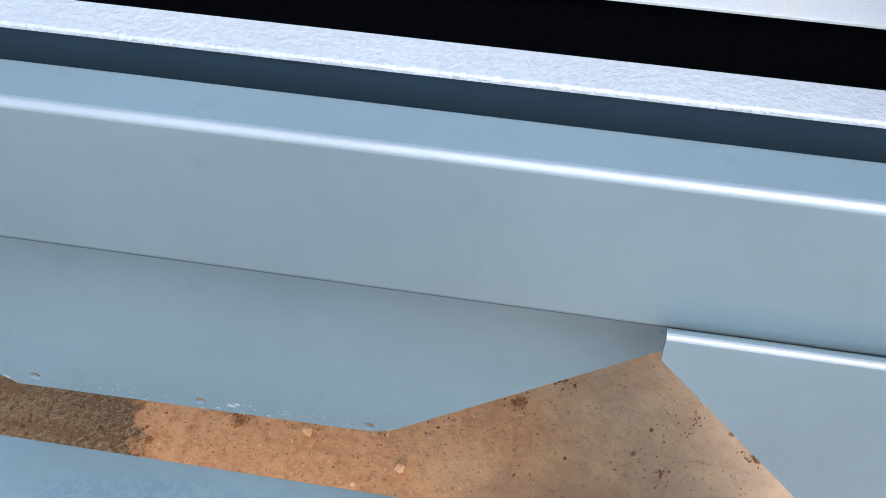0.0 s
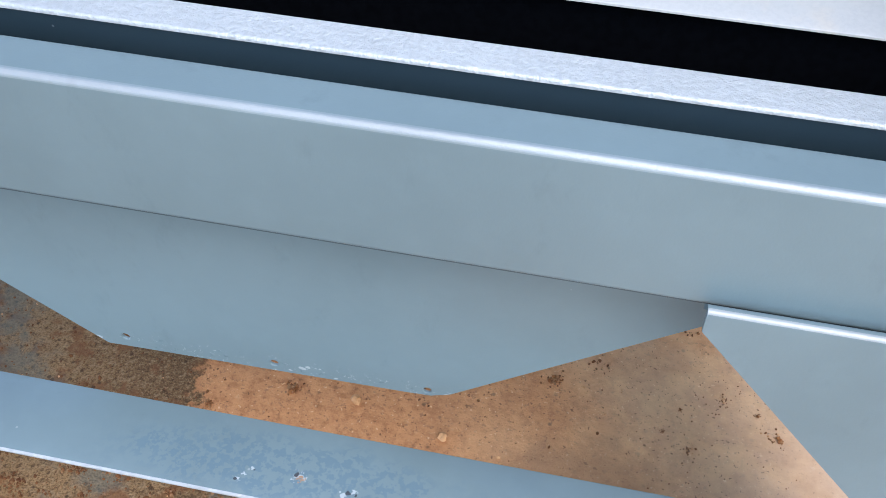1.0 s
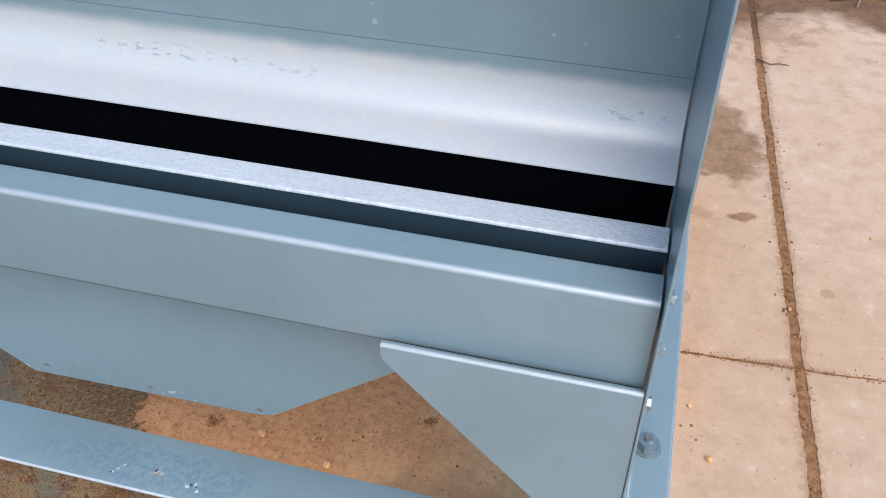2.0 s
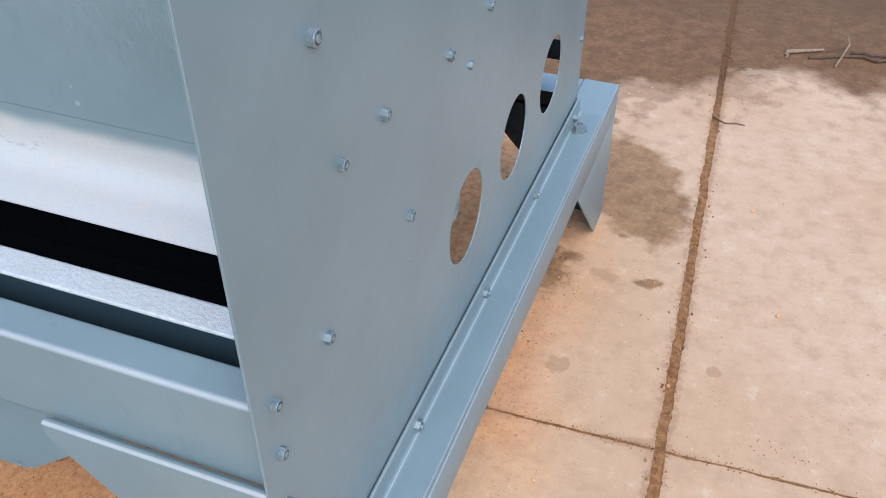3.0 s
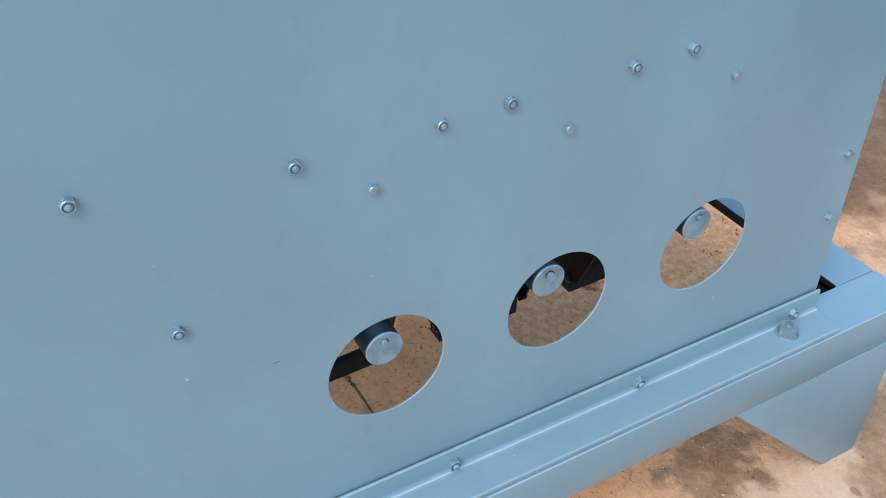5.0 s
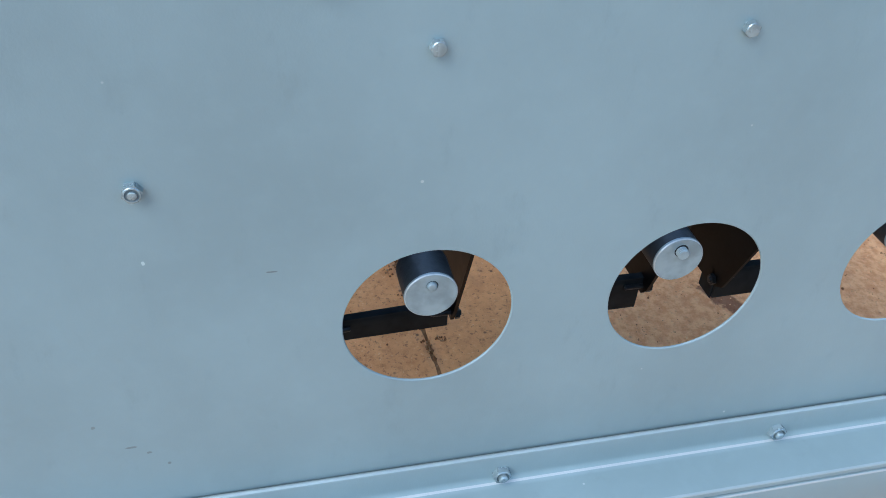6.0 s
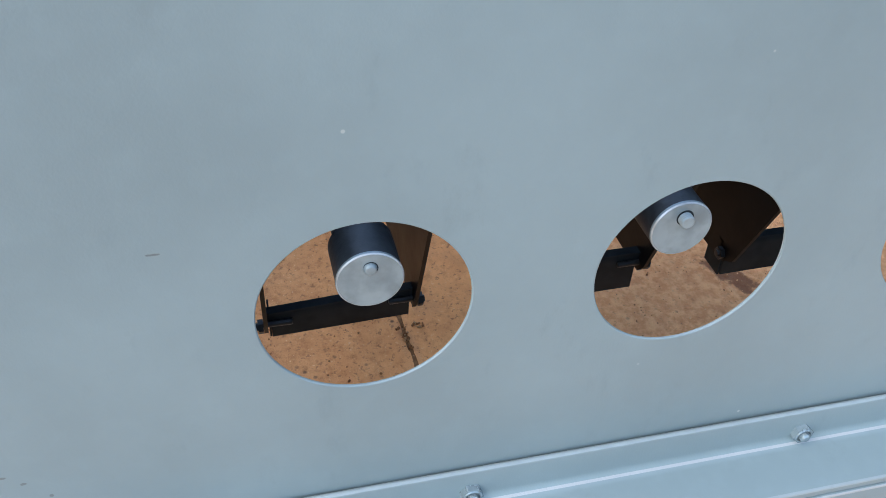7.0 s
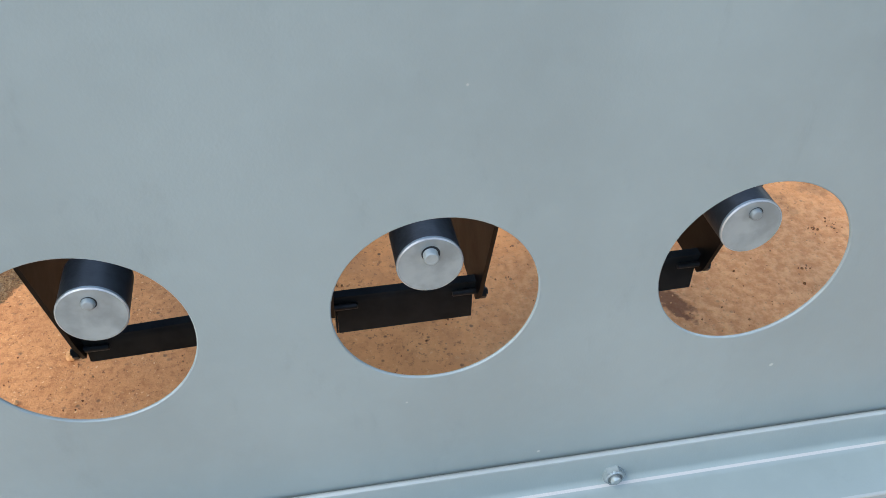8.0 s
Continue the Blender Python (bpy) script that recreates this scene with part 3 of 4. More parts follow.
for me, flat, height in ((NUT, 0.0100, 0.0046), (NUT_BIG, 0.0121, 0.0050), (NUT_RAIL, 0.0128, 0.0062)):
    me.materials.append(bolt_groove)   # groove round the screw's end darkened, recess shade put into the colour
    for f in me.polygons:
        if max(math.hypot(me.vertices[v].co.y, me.vertices[v].co.z) for v in f.vertices) < flat * 0.40 and f.center.x < height + 0.0005:
            f.material_index = 1


def fixing(name, me, place, parent, spin=0.0, label=""):
    ob = new(name, me)
    ob.parent = parent
    ob.matrix_local = Matrix.Translation(place) @ Euler((radians(spin), 0, 0)).to_matrix().to_4x4()
    if label:
        tagged(ob, label=label)
    return ob


for k, (y, z) in enumerate(((0.2782, 0.583), (0.157, 0.7126), (0.234, 0.711), (0.113, 0.582), (0.380, 0.6932), (0.4958, 0.6937), (0.556, 0.6955), (0.674, 0.697), (0.735, 0.699), (0.031, 0.592), (0.029, 0.542), (0.026, 0.485))):
    fixing("hex_nut", NUT, (0, y, z), side_panel, 13 * k)
fixing("hex_nut", NUT_BIG, (0, 0.132, 0.821), side_panel, 0, "larger painted hexagon nut")
for k, (y, z) in enumerate(((0.438, 0.6555), (0.613, 0.657), (0.791, 0.660), (0.984, 0.520), (0.984, 0.439))):
    fixing("hex_screw", SCREW, (0, y, z), side_panel, 17 * k)

# front: folded cross panel, corner gussets, hanging apron
IN0, IN1 = LEFT + 0.0045, -0.0042
FY, FZ = 0.0212, 0.5922   # front panel: its plane and the height of its folded edge
front_profile = [(FY + 0.010, 0.5038)] + arc(FY + 0.003, 0.5068, 0.003, 270, 180, 6) + [(FY, FZ - 0.005)] + arc(FY + 0.005, FZ - 0.005, 0.005, 180, 90, 19) + [(FY + 0.030, FZ)] + arc(FY + 0.030, FZ - 0.004, 0.004, 90, 0, 5)
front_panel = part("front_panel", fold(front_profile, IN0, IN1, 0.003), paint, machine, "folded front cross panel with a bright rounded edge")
# three paler bands build up the fold's highlight
bright_edges(front_panel, lambda c, n: c.y < FY + 0.0049 and n.y < -0.1 and n.z > 0.15, paint_highlight_faint)
bright_edges(front_panel, lambda c, n: c.y < FY + 0.0048 and n.y < -0.35 and n.z > 0.32, paint_highlight_mid)
bright_edges(front_panel, lambda c, n: c.y < FY + 0.0046 and n.y < -0.50 and n.z > 0.50)


def gusset(mirror):
    pts = [(-0.2065, 0.5090), (-0.2060, 0.4960), (-0.0030, 0.2800), (-0.0030, 0.5090)]
    if mirror:
        pts = [(LEFT - x, z) for x, z in pts][::-1]
    bm = prism(pts, "y", 0.0082, 0.0110)
    lip = fold([(0.0080, 0.5070)] + arc(0.0110, 0.5095, 0.0030, 180, 90) + [(0.0130, 0.5125), (0.0142, 0.5119), (0.0202, 0.5058)], min(p[0] for p in pts), max(p[0] for p in pts), 0.003)
    me = bpy.data.meshes.new("lip")
    lip.to_mesh(me)
    lip.free()
    bm.from_mesh(me)
    bpy.data.meshes.remove(me)
    return bm


# highlight along each gusset lip, in the palest of the edge paints
bright_edges(part("gusset_plate", gusset(False), paint, machine, "cut-off triangular corner gusset"), lambda c, n: c.z > 0.5085 and n.z > 0.25 and c.y < 0.0120)
bright_edges(part("gusset_plate", gusset(True), paint, machine, "cut-off triangular corner gusset"), lambda c, n: c.z > 0.5085 and n.z > 0.25 and c.y < 0.0120)

MID = LEFT / 2


def apron_plate():
    """The hanging plate, leaning slightly back at its foot, with three small drilled holes."""
    outline = [(MID - 0.136, 0.2855), (MID + 0.115, 0.2915), (MID + 0.132, 0.2925), (MID + 0.147, 0.2985), (-0.050, 0.540), (-0.050, 0.554), (LEFT + 0.068, 0.554), (LEFT + 0.068, 0.525)]
    loops = [outline] + [[(x + 0.0035 * math.cos(2 * math.pi * i / 20), 0.2990 + 0.0035 * math.sin(2 * math.pi * i / 20)) for i in range(20)] for x in (-0.368, -0.491, -0.615)]
    bm, edges = bmesh.new(), []
    for loop in loops:
        vs = [bm.verts.new((x, 0.0812 - 0.05 * (z - 0.300), z)) for x, z in loop]
        edges += [bm.edges.new((vs[i], vs[(i + 1) % len(vs)])) for i in range(len(vs))]
    bmesh.ops.triangle_fill(bm, use_beauty=True, edges=edges)
    grown = bmesh.ops.extrude_face_region(bm, geom=list(bm.faces))
    bmesh.ops.translate(bm, verts=[v for v in grown["geom"] if isinstance(v, bmesh.types.BMVert)], vec=(0, 0.003, 0))
    bmesh.ops.recalc_face_normals(bm, faces=bm.faces)
    sharp_bevel(bm, 0.0005, 1)
    return bm


# strip added to draw the dark shadow line below the panel
part("panel_shadow_line", box((IN0, FY + 0.0012, 0.5035), (IN1, FY + 0.0045, 0.5043)), paint_seam, machine, "thin dark strip added for the shadow line under the folded front panel")
part("apron_plate", apron_plate(), paint_apron, machine, "hanging apron plate with tapered ends and chipped lower edge")

# cross slat and chute behind the front panel
slat = [(0.0735, 0.5957)] + arc(0.0755, 0.5967, 0.0020, 180, 90, 5) + [(0.0982, 0.6000), (0.1005, 0.5985)]
part("slat_web", box((IN0, 0.0760, 0.5580), (IN1, 0.0785, 0.5950)), paint_shade, machine, "web under the slat, coloured dark blue for its shade")
part("cross_slat", fold(slat, IN0, IN1, 0.003), paint_light, machine, "pale rough-painted slat across the front slot")
bend = [Vector((0.1680, 0.6175)) * (1 - u) ** 2 + Vector((0.1930, 0.6270)) * 2 * u * (1 - u) + Vector((0.1937, 0.6740)) * u * u for u in [k / 16 for k in range(17)]]
chute = [(0.1440, 0.6064), (0.1442, 0.6076), (0.1450, 0.6083)] + [tuple(p) for p in bend]
part("chute_plate", fold(chute, IN0, IN1, 0.003), paint_chute, machine, "scratched chute plate, its sheen painted pale, curving up into the hopper wall")
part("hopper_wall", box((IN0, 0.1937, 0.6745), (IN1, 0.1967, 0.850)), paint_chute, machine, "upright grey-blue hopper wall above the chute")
shaded_inside(part("rear_panel", box((IN0, 0.985, 0.395), (IN1, 0.988, 0.430), 0.0005), paint, machine), -1)
# two sheets added to close the slot and keep it black
part("slot_dark_sheet", box((IN0, 0.0240, 0.5550), (IN1, 0.1800, 0.5580)), slot_black, machine, "added near-black sheet closing the front slot")
part("slot_back", box((IN0, 0.1570, 0.5580), (IN1, 0.1600, 0.6060)), slot_black, machine, "added near-black back sheet closing the slot")
part("back_brace", box((IN0, 0.1980, 0.5550), (IN1, 0.2140, 0.5590)), paint, machine)


def rail(mirror):
    """The angle iron that carries a side panel: one leg up the panel, one leg out on the beam."""
    bm = bmesh.new()
    pts = [(0.0006, 0.2895)] + [(0.0027 - 0.0021 * math.cos(radians(k)), 0.3232 + 0.0021 * math.sin(radians(k))) for k in range(0, 181, 30)] + \
          [(0.0125 - 0.0077 * math.cos(radians(k)), 0.3032 - 0.0077 * math.sin(radians(k))) for k in range(0, 91, 15)] + \
          [(0.0430 + 0.0018 * math.sin(radians(k)), 0.2937 + 0.0018 * math.cos(radians(k))) for k in range(0, 91, 30)] + [(0.0448, 0.2895)]
    if mirror:
        pts = [(LEFT - x, z) for x, z in pts]
    prism(pts, "y", 0.004, 1.006, 0, bm)
    for v in bm.verts:
        v.co.x += 0.0012 * v.co.y * (-1 if mirror else 1)
    return bm


# pale strips stand for the rail's highlights: top, outer edge, inner bend
right_rail = bright_edges(part("angle_rail", rail(False), paint, machine), lambda c, n: (c.z > 0.3236 and n.z > 0.3) or (c.x > 0.0425 and n.z > 0.2 and n.x > 0.2), paint_highlight_faint)
bright_edges(right_rail, lambda c, n: 0.29 < c.z < 0.2985 and 0.55 < n.x < 0.70 and n.z > 0.4, paint_highlight)
part("angle_rail", rail(True), paint, machine)
for k, y in enumerate((0.039, 0.271, 0.503, 0.735, 0.966)):
    fixing("hex_nut", NUT_RAIL, (0.0040, y, 0.3055), right_rail, 20 * k)

# rollers in their open cross channels
for k, y in enumerate(HOLES):
    yc, zc = (0.446, 0.6187, 0.7999)[k], (0.4729, 0.4805, 0.4817)[k]
    roller = part("roller", rod(bmesh.new(), (-0.0176, yc, zc), (-0.046, yc, zc), 0.0178, None, 48), drum_black, machine, "short black end drum of a cross roller")
    part("shaft", rod(bmesh.new(), (-0.0455, yc, zc), (-0.978, yc, zc), 0.0140, None, 32), drum_black, roller)
    bm = bmesh.new()
    rod(bm, (-0.0178, yc, zc), (-0.0164, yc, zc), 0.0180, 0.0180, 48)
    rod(bm, (-0.0165, yc, zc), (-0.0158, yc, zc), 0.0180, 0.0172, 48)
    cap = part("end_cap", bm, zinc, roller, "dull zinc roller end cap")
    # chamfer in a paler zinc, a painted highlight round the cap
    bright_edges(cap, lambda c, n: 0.2 < n.x < 0.95 and c.x > -0.0166, zinc_bright)
    up = (0.0083, 0.0078, 0.0093)[k]
    bm = bmesh.new()
    rod(bm, (-0.0160, yc + 0.0003, zc + up), (-0.0156, yc + 0.0003, zc + up), (0.0040, 0.0050, 0.0040)[k], None, 24)
    part("axle_hole", bm, black_steel, roller, "dark gap round the axle end")
    bm = bmesh.new()
    if k == 1:
        for i in range(4):
            a = -0.0160 + 0.0013 * i
            rod(bm, (a, yc, zc + up), (a + 0.0008, yc, zc + up), 0.0034, 0.0041, 20)
            rod(bm, (a + 0.0008, yc, zc + up), (a + 0.0013, yc, zc + up), 0.0041, 0.0034, 20)
    else:
        for i in range(5):
            c0, c1 = math.cos(radians(18 * i)), math.cos(radians(18 * (i + 1)))
            a0, a1 = math.sin(radians(18 * i)), math.sin(radians(18 * (i + 1)))
            rod(bm, (-0.0160 + 0.0028 * a0, yc, zc + up), (-0.0160 + 0.0028 * a1, yc, zc + up), 0.0037 * (0.55 + 0.45 * c0), 0.0037 * (0.55 + 0.45 * c1), 20)
    part("axle_stud", bm, zinc, roller, ("round axle end", "threaded axle end", "round axle end")[k])
    y0, y1, low0, low1, top0, top1 = ((0.395, 0.4955, 0.3136, 0.3175, 0.3355, 0.3415), (0.5725, 0.6735, 0.3118, 0.3132, 0.3465, 0.3470), (0.752, 0.8505, 0.3125, 0.3148, 0.3465, 0.3475))[k]
    bracket = thing("roller_bracket", "", "")
    bracket.parent = machine
    for yy, out, top in ((y0 - 0.0055, (0.010, 0.010, 0.019)[k], top0), (y1 + 0.0025, 0.0, top1)):
        part("bracket_cheek", prism([(-0.1535, top - 0.0165), (-0.460, top - 0.0165), (-0.460, 0.545), (-0.060 + out, 0.545), (-0.139 + out * 0.4, 0.340), (-0.1470, top - 0.0165)], "y", yy, yy + 0.003),
             brown_black, bracket)
    bar = prism([(y0, low0), (y1, low1), (y1 + 0.0005, top1 - 0.0065), (y1 + 0.0055, top1 - 0.0065), (y1 + 0.0055, top1),
                 (y0 - 0.0055, top0), (y0 - 0.0055, top0 - 0.0062), (y0 - 0.0003, top0 - 0.0062)], "x", -0.151, -0.148, 0.0004)
    part("end_bar", bar, black_steel, bracket, "black flat bar with notched ends")
    flange = prism([(-0.150, low0 - 0.0012), (-0.172, low0 - 0.0012), (-0.172, top0 - 0.0065), (-0.150, top0 - 0.0065)], "y", y0 - 0.0016, y0 - 0.0002)
    part("bar_flange", flange, black_steel, bracket)
    lip = prism([(-0.1475, -0.0004), (-0.1475, 0.0014), (-0.1545, 0.0020), (-0.1545, 0.0004)], "y", y0 - 0.0055, y1 + 0.0055)
    for v in lip.verts:
        v.co.z += top0 + (top1 - top0) * (v.co.y - y0) / (y1 - y0)
    part("bar_lip", lip, black_steel, bracket)
    for yy, zz, sgn in ((y0 - 0.0055, top0 - 0.008, -1), (y1 + 0.0055, top1 - 0.008, 1)):
        bm = bmesh.new()
        prism(hexagon(0.0054), "y", sgn * 0.0002, sgn * 0.0040, 0.0, bm)
        rod(bm, (0, sgn * 0.0040, 0), (0, sgn * 0.0056, 0), 0.003, 0.0026, 12)
        rod(bm, (-0.0015, sgn * 0.001, 0), (-0.0015, -sgn * 0.020, 0), 0.0024, None, 14)
        rod(bm, (-0.0015, -sgn * 0.020, 0), (-0.0015, -sgn * 0.0208, 0), 0.0024, 0.0018, 14)
        bmesh.ops.translate(bm, verts=bm.verts, vec=(-0.1458, yy, zz))
        part("bracket_bolt", bm, bolt_black, bracket)

# ---- base frame ----
base = thing("base_frame", "grey-blue welded channel-steel base frame standing on the concrete", "frame")


def channel(x_out, x_in):
    """A side beam: folded channel open to the inside, with its ends at the front and rear."""
    s = 1 if x_out > x_in else -1
    t = 0.004 * s
    pts = [(x_out, BEAM_LOW), (x_out, BEAM_TOP), (x_in, BEAM_TOP), (x_in, BEAM_TOP - 0.004), (x_out - t, BEAM_TOP - 0.004), (x_out - t, BEAM_LOW + 0.004),
           (x_in, BEAM_LOW + 0.004), (x_in, BEAM_LOW)]
    return prism(pts, "y", -0.022, 1.140, 0.0012)


# highlight of the beam's outer top edge, as paler faces
bright_edges(part("side_beam", channel(BEAM_OUT, -0.016), paint, base), lambda c, n: c.z > 0.28 and n.x > 0.3 and n.z > 0.3, paint_highlight)
part("side_beam", channel(LEFT - BEAM_OUT, LEFT + 0.016), paint, base)


def cross(y0, y1, top, low):
    """A cross beam of angle steel: flat leg on top, the other leg down at its rear edge."""
    t = 0.004
    pts = [(y0, top - t), (y0, top), (y1, top), (y1, low), (y1 - t, low), (y1 - t, top - t)]
    return prism(pts, "x", LEFT + 0.017, -0.017, 0.0019)


# the slat's pale enamel paints a highlight on the front edge
bright_edges(part("front_beam", cross(-0.018, 0.050, 0.266, 0.196), paint_beam, base, "front cross beam with mottled and chipped paint"), lambda c, n: c.z > 0.26 and n.y < -0.25 and n.z > 0.25, paint_light)


shaded_inside(part("rear_beam", cross(1.072, 1.139, 0.287, 0.215), paint, base), -1)
for x_out, x_in in ((BEAM_OUT, -0.030), (LEFT - BEAM_OUT, LEFT + 0.030)):
    s = 1 if x_out > x_in else -1
    for front in (False, True):
        run = [(0.858, BEAM_LOW + 0.002), (1.077, 0.0005), (1.139, 0.0005), (1.139, BEAM_LOW + 0.002)]
        if front:
            run = [(1.118 - y, z) for y, z in run]
        foot = part("foot", prism(run, "x", x_out - 0.0005 * s, x_out - 0.0045 * s, 0.001), paint, base, "tapered folded foot plate")
        y_end = 1.139 if not front else -0.021
        reach = [(x_out - 0.0046 * s, 0.0005), (x_out - 0.073 * s, 0.0005), (x_out - 0.281 * s, BEAM_LOW + 0.002), (x_out - 0.0046 * s, BEAM_LOW + 0.002)]
        ret = part("foot_return", prism(reach, "y", y_end + (0.004 if front else -0.004), y_end, 0.001), paint, foot)
        shaded_inside(ret, 1 if front else -1)


rnd = random.Random(11)
for x_out, s in ((BEAM_OUT, 1), (LEFT - BEAM_OUT, -1)):
    bm = bmesh.new()
    y = 1.008
    while y < 1.132:
        r = rnd.uniform(0.0012, 0.0019) * (1.5 if y > 1.105 else 1.0)
        m = Matrix.Translation((x_out - 0.0002 * s, y, 0.2225 + rnd.uniform(-0.0006, 0.0006))) @ Matrix.Diagonal((0.7, 1.5, 1.0, 1))
        bmesh.ops.create_icosphere(bm, subdivisions=2, radius=r, matrix=m)
        y += r * 1.5
    part("weld_seam", bm, paint, base, "painted-over weld bead above the foot")


def anchor_mesh():
    """A heavy bolt head on a thick washer, standing upright."""
    bm = bmesh.new()
    rod(bm, (0, 0, 0), (0, 0, 0.0025), 0.0138, 0.0132, 32)
    prism(hexagon(0.0106, 12), "z", 0.0025, 0.0125, 0.0, bm)
    rod(bm, (0, 0, 0.0124), (0, 0, 0.0160), 0.0048, 0.0042, 20)
    return bm


ANCHOR = mesh_of("anchor_bolt", anchor_mesh(), anchor_paint, False)
ANCHOR.materials.append(rusty)
for f in ANCHOR.polygons:
    if f.center.z > 0.0131 and f.normal.z > 0.5:
        f.material_index = 1
for x in (0.0215, LEFT - 0.0215):
    for y in (0.138, 0.944):
        fixing("anchor_bolt", ANCHOR, (x, y, 0.2955), base)

# ---- loose things on the ground ----
def stone(name, x, y, size, material, label, category="stone", group="", flat=0.95, seed=0):
    rnd = random.Random(seed)
    bm = bmesh.new()
    bmesh.ops.create_icosphere(bm, subdivisions=2, radius=1.0)
    off = Vector((rnd.random() * 50, rnd.random() * 50, 0))
    for v in bm.verts:
        n = noise.noise(v.co * 1.3 + off) * 0.5 + noise.noise(v.co * 3.8 + off) * (0.55 if name == "clod" else 0.25)
        v.co = v.co * (1 + n)
        v.co.z *= flat
    low = min(v.co.z for v in bm.verts)
    for v in bm.verts:
        v.co.z -= low
        v.co *= size
    ob = new(name, mesh_of(name, bm, material, False))
    ob.location = (x, y, 0.0)
    ob.rotation_euler = (0, 0, rnd.random() * 6.28)
    return tagged(ob, label, category, group)


for k, (x, y, r) in enumerate(((-0.375, 0.236, 0.0056), (-0.483, 0.264, 0.0062), (0.131, 0.379, 0.0045), (-0.42, 0.21, 0.003), (-0.31, 0.225, 0.0025),
                               (0.10, 0.47, 0.003), (0.02, 0.36, 0.004), (0.40, 0.95, 0.003), (0.33, 1.25, 0.003), (0.25, 0.72, 0.003))):
    stone("pebble", x, y, r, stone_pale, "small pale stone lying on the concrete", group="loose pebbles", seed=k)
for k, (x, y, r) in enumerate(((-0.107, 1.6175, 0.006), (-0.0445, 1.5987, 0.008), (0.004, 1.638, 0.007), (-0.048, 1.479, 0.008), (-0.016, 1.492, 0.006), (0.117, 1.707, 0.006),
                               (-0.13, 1.66, 0.005), (0.023, 1.654, 0.005), (-0.08, 1.57, 0.004), (-0.02, 1.56, 0.004), (0.16, 1.72, 0.005), (0.05, 1.69, 0.004))):
    stone("lump", x, y, r * 0.6, stone_tan, "pale crumbly lump at the edge of the damp ground", "lump", "crumbly lumps", 0.55, 80 + k)
def clod(x, y, size, seed):
    """A crumbled clod: a low heap of broken bits of earth."""
    rnd = random.Random(seed)
    bm = bmesh.new()
    for k in range(60):
        a, d = rnd.uniform(0, 6.28), size * min(1.4, abs(rnd.gauss(0, 0.42)))
        r = size * rnd.uniform(0.07, 0.16 + 0.22 * rnd.random() ** 2)
        lift = max(0.0, size * 0.42 * (1 - d / size)) * rnd.random()
        m = Matrix.Translation((d * math.cos(a), d * math.sin(a) * 0.8, r * 0.45 + lift)) @ Euler((rnd.random() * 3, rnd.random() * 3, rnd.random() * 3)).to_matrix().to_4x4() @ Matrix.Diagonal((1, rnd.uniform(0.6, 1), rnd.uniform(0.5, 0.9), 1))
        bmesh.ops.create_icosphere(bm, subdivisions=1, radius=r, matrix=m)
    ob = new("clod", mesh_of("clod", bm, clod_red, False))
    ob.location = (x, y, 0.0)
    ob.rotation_euler = (0, 0, rnd.random() * 6.28)
    return tagged(ob, "crumbled reddish-brown clod of earth on the concrete", "clod", "loose clods")


for k, (x, y, r) in enumerate(((0.003, 0.316, 0.008), (-0.259, 0.345, 0.010), (-0.560, 0.267, 0.013), (-0.02, 0.345, 0.005), (-0.13, 0.30, 0.004), (-0.11, 0.335, 0.004), (-0.648, 0.225, 0.008), (-0.505, 0.30, 0.005))):
    clod(x, y, r, 40 + k)


def twig(points, r0, r1):
    bm = bmesh.new()
    for i in range(len(points) - 1):
        a, b = i / (len(points) - 1), (i + 1) / (len(points) - 1)
        rod(bm, points[i], points[i + 1], r0 + (r1 - r0) * a, r0 + (r1 - r0) * b, 8)
    return bm


def loose_twig(points, r0, r1, material, label):
    ob = new("twig", mesh_of("twig", twig(points, r0, r1), material))
    return tagged(ob, label, "twig", "dry twigs")


loose_twig([(0.341, 1.990, 0.007), (0.352, 1.997, 0.009), (0.390, 2.018, 0.008), (0.432, 2.040, 0.007)], 0.0065, 0.0035, twig_pale, "thick pale dry twig on damp concrete")
loose_twig([(0.341, 1.990, 0.005), (0.347, 1.978, 0.006), (0.344, 1.966, 0.004)], 0.0035, 0.002, twig_pale, "short broken end of a pale dry twig")
loose_twig([(0.398, 1.984, 0.004), (0.446, 2.000, 0.008), (0.490, 2.025, 0.006), (0.530, 2.033, 0.008), (0.560, 2.020, 0.006), (0.599, 2.048, 0.005)], 0.003, 0.0045, twig_dark, "dark crooked twig on damp concrete")
loose_twig([(0.500, 2.050, 0.005), (0.530, 2.045, 0.011), (0.565, 2.052, 0.008), (0.61, 2.062, 0.005)], 0.0045, 0.003, twig_dark, "dark crooked twig on damp concrete")
loose_twig([(0.464, 1.954, 0.004), (0.478, 2.005, 0.014), (0.492, 2.060, 0.022), (0.488, 2.100, 0.024), (0.466, 2.135, 0.018)], 0.0025, 0.0018, twig_pale, "thin curved pale twig leaning on others")
loose_twig([(0.440, 2.035, 0.006), (0.462, 2.055, 0.010), (0.490, 2.058, 0.014)], 0.002, 0.0015, twig_brown, "thin brown twig across the others")
loose_twig([(0.208, 1.600, 0.003), (0.222, 1.584, 0.005), (0.237, 1.576, 0.004), (0.258, 1.582, 0.005), (0.280, 1.584, 0.003)], 0.0021, 0.0012, twig_brown, "thin brown twig lying across the joint")

bm = bmesh.new()
rnd = random.Random(7)
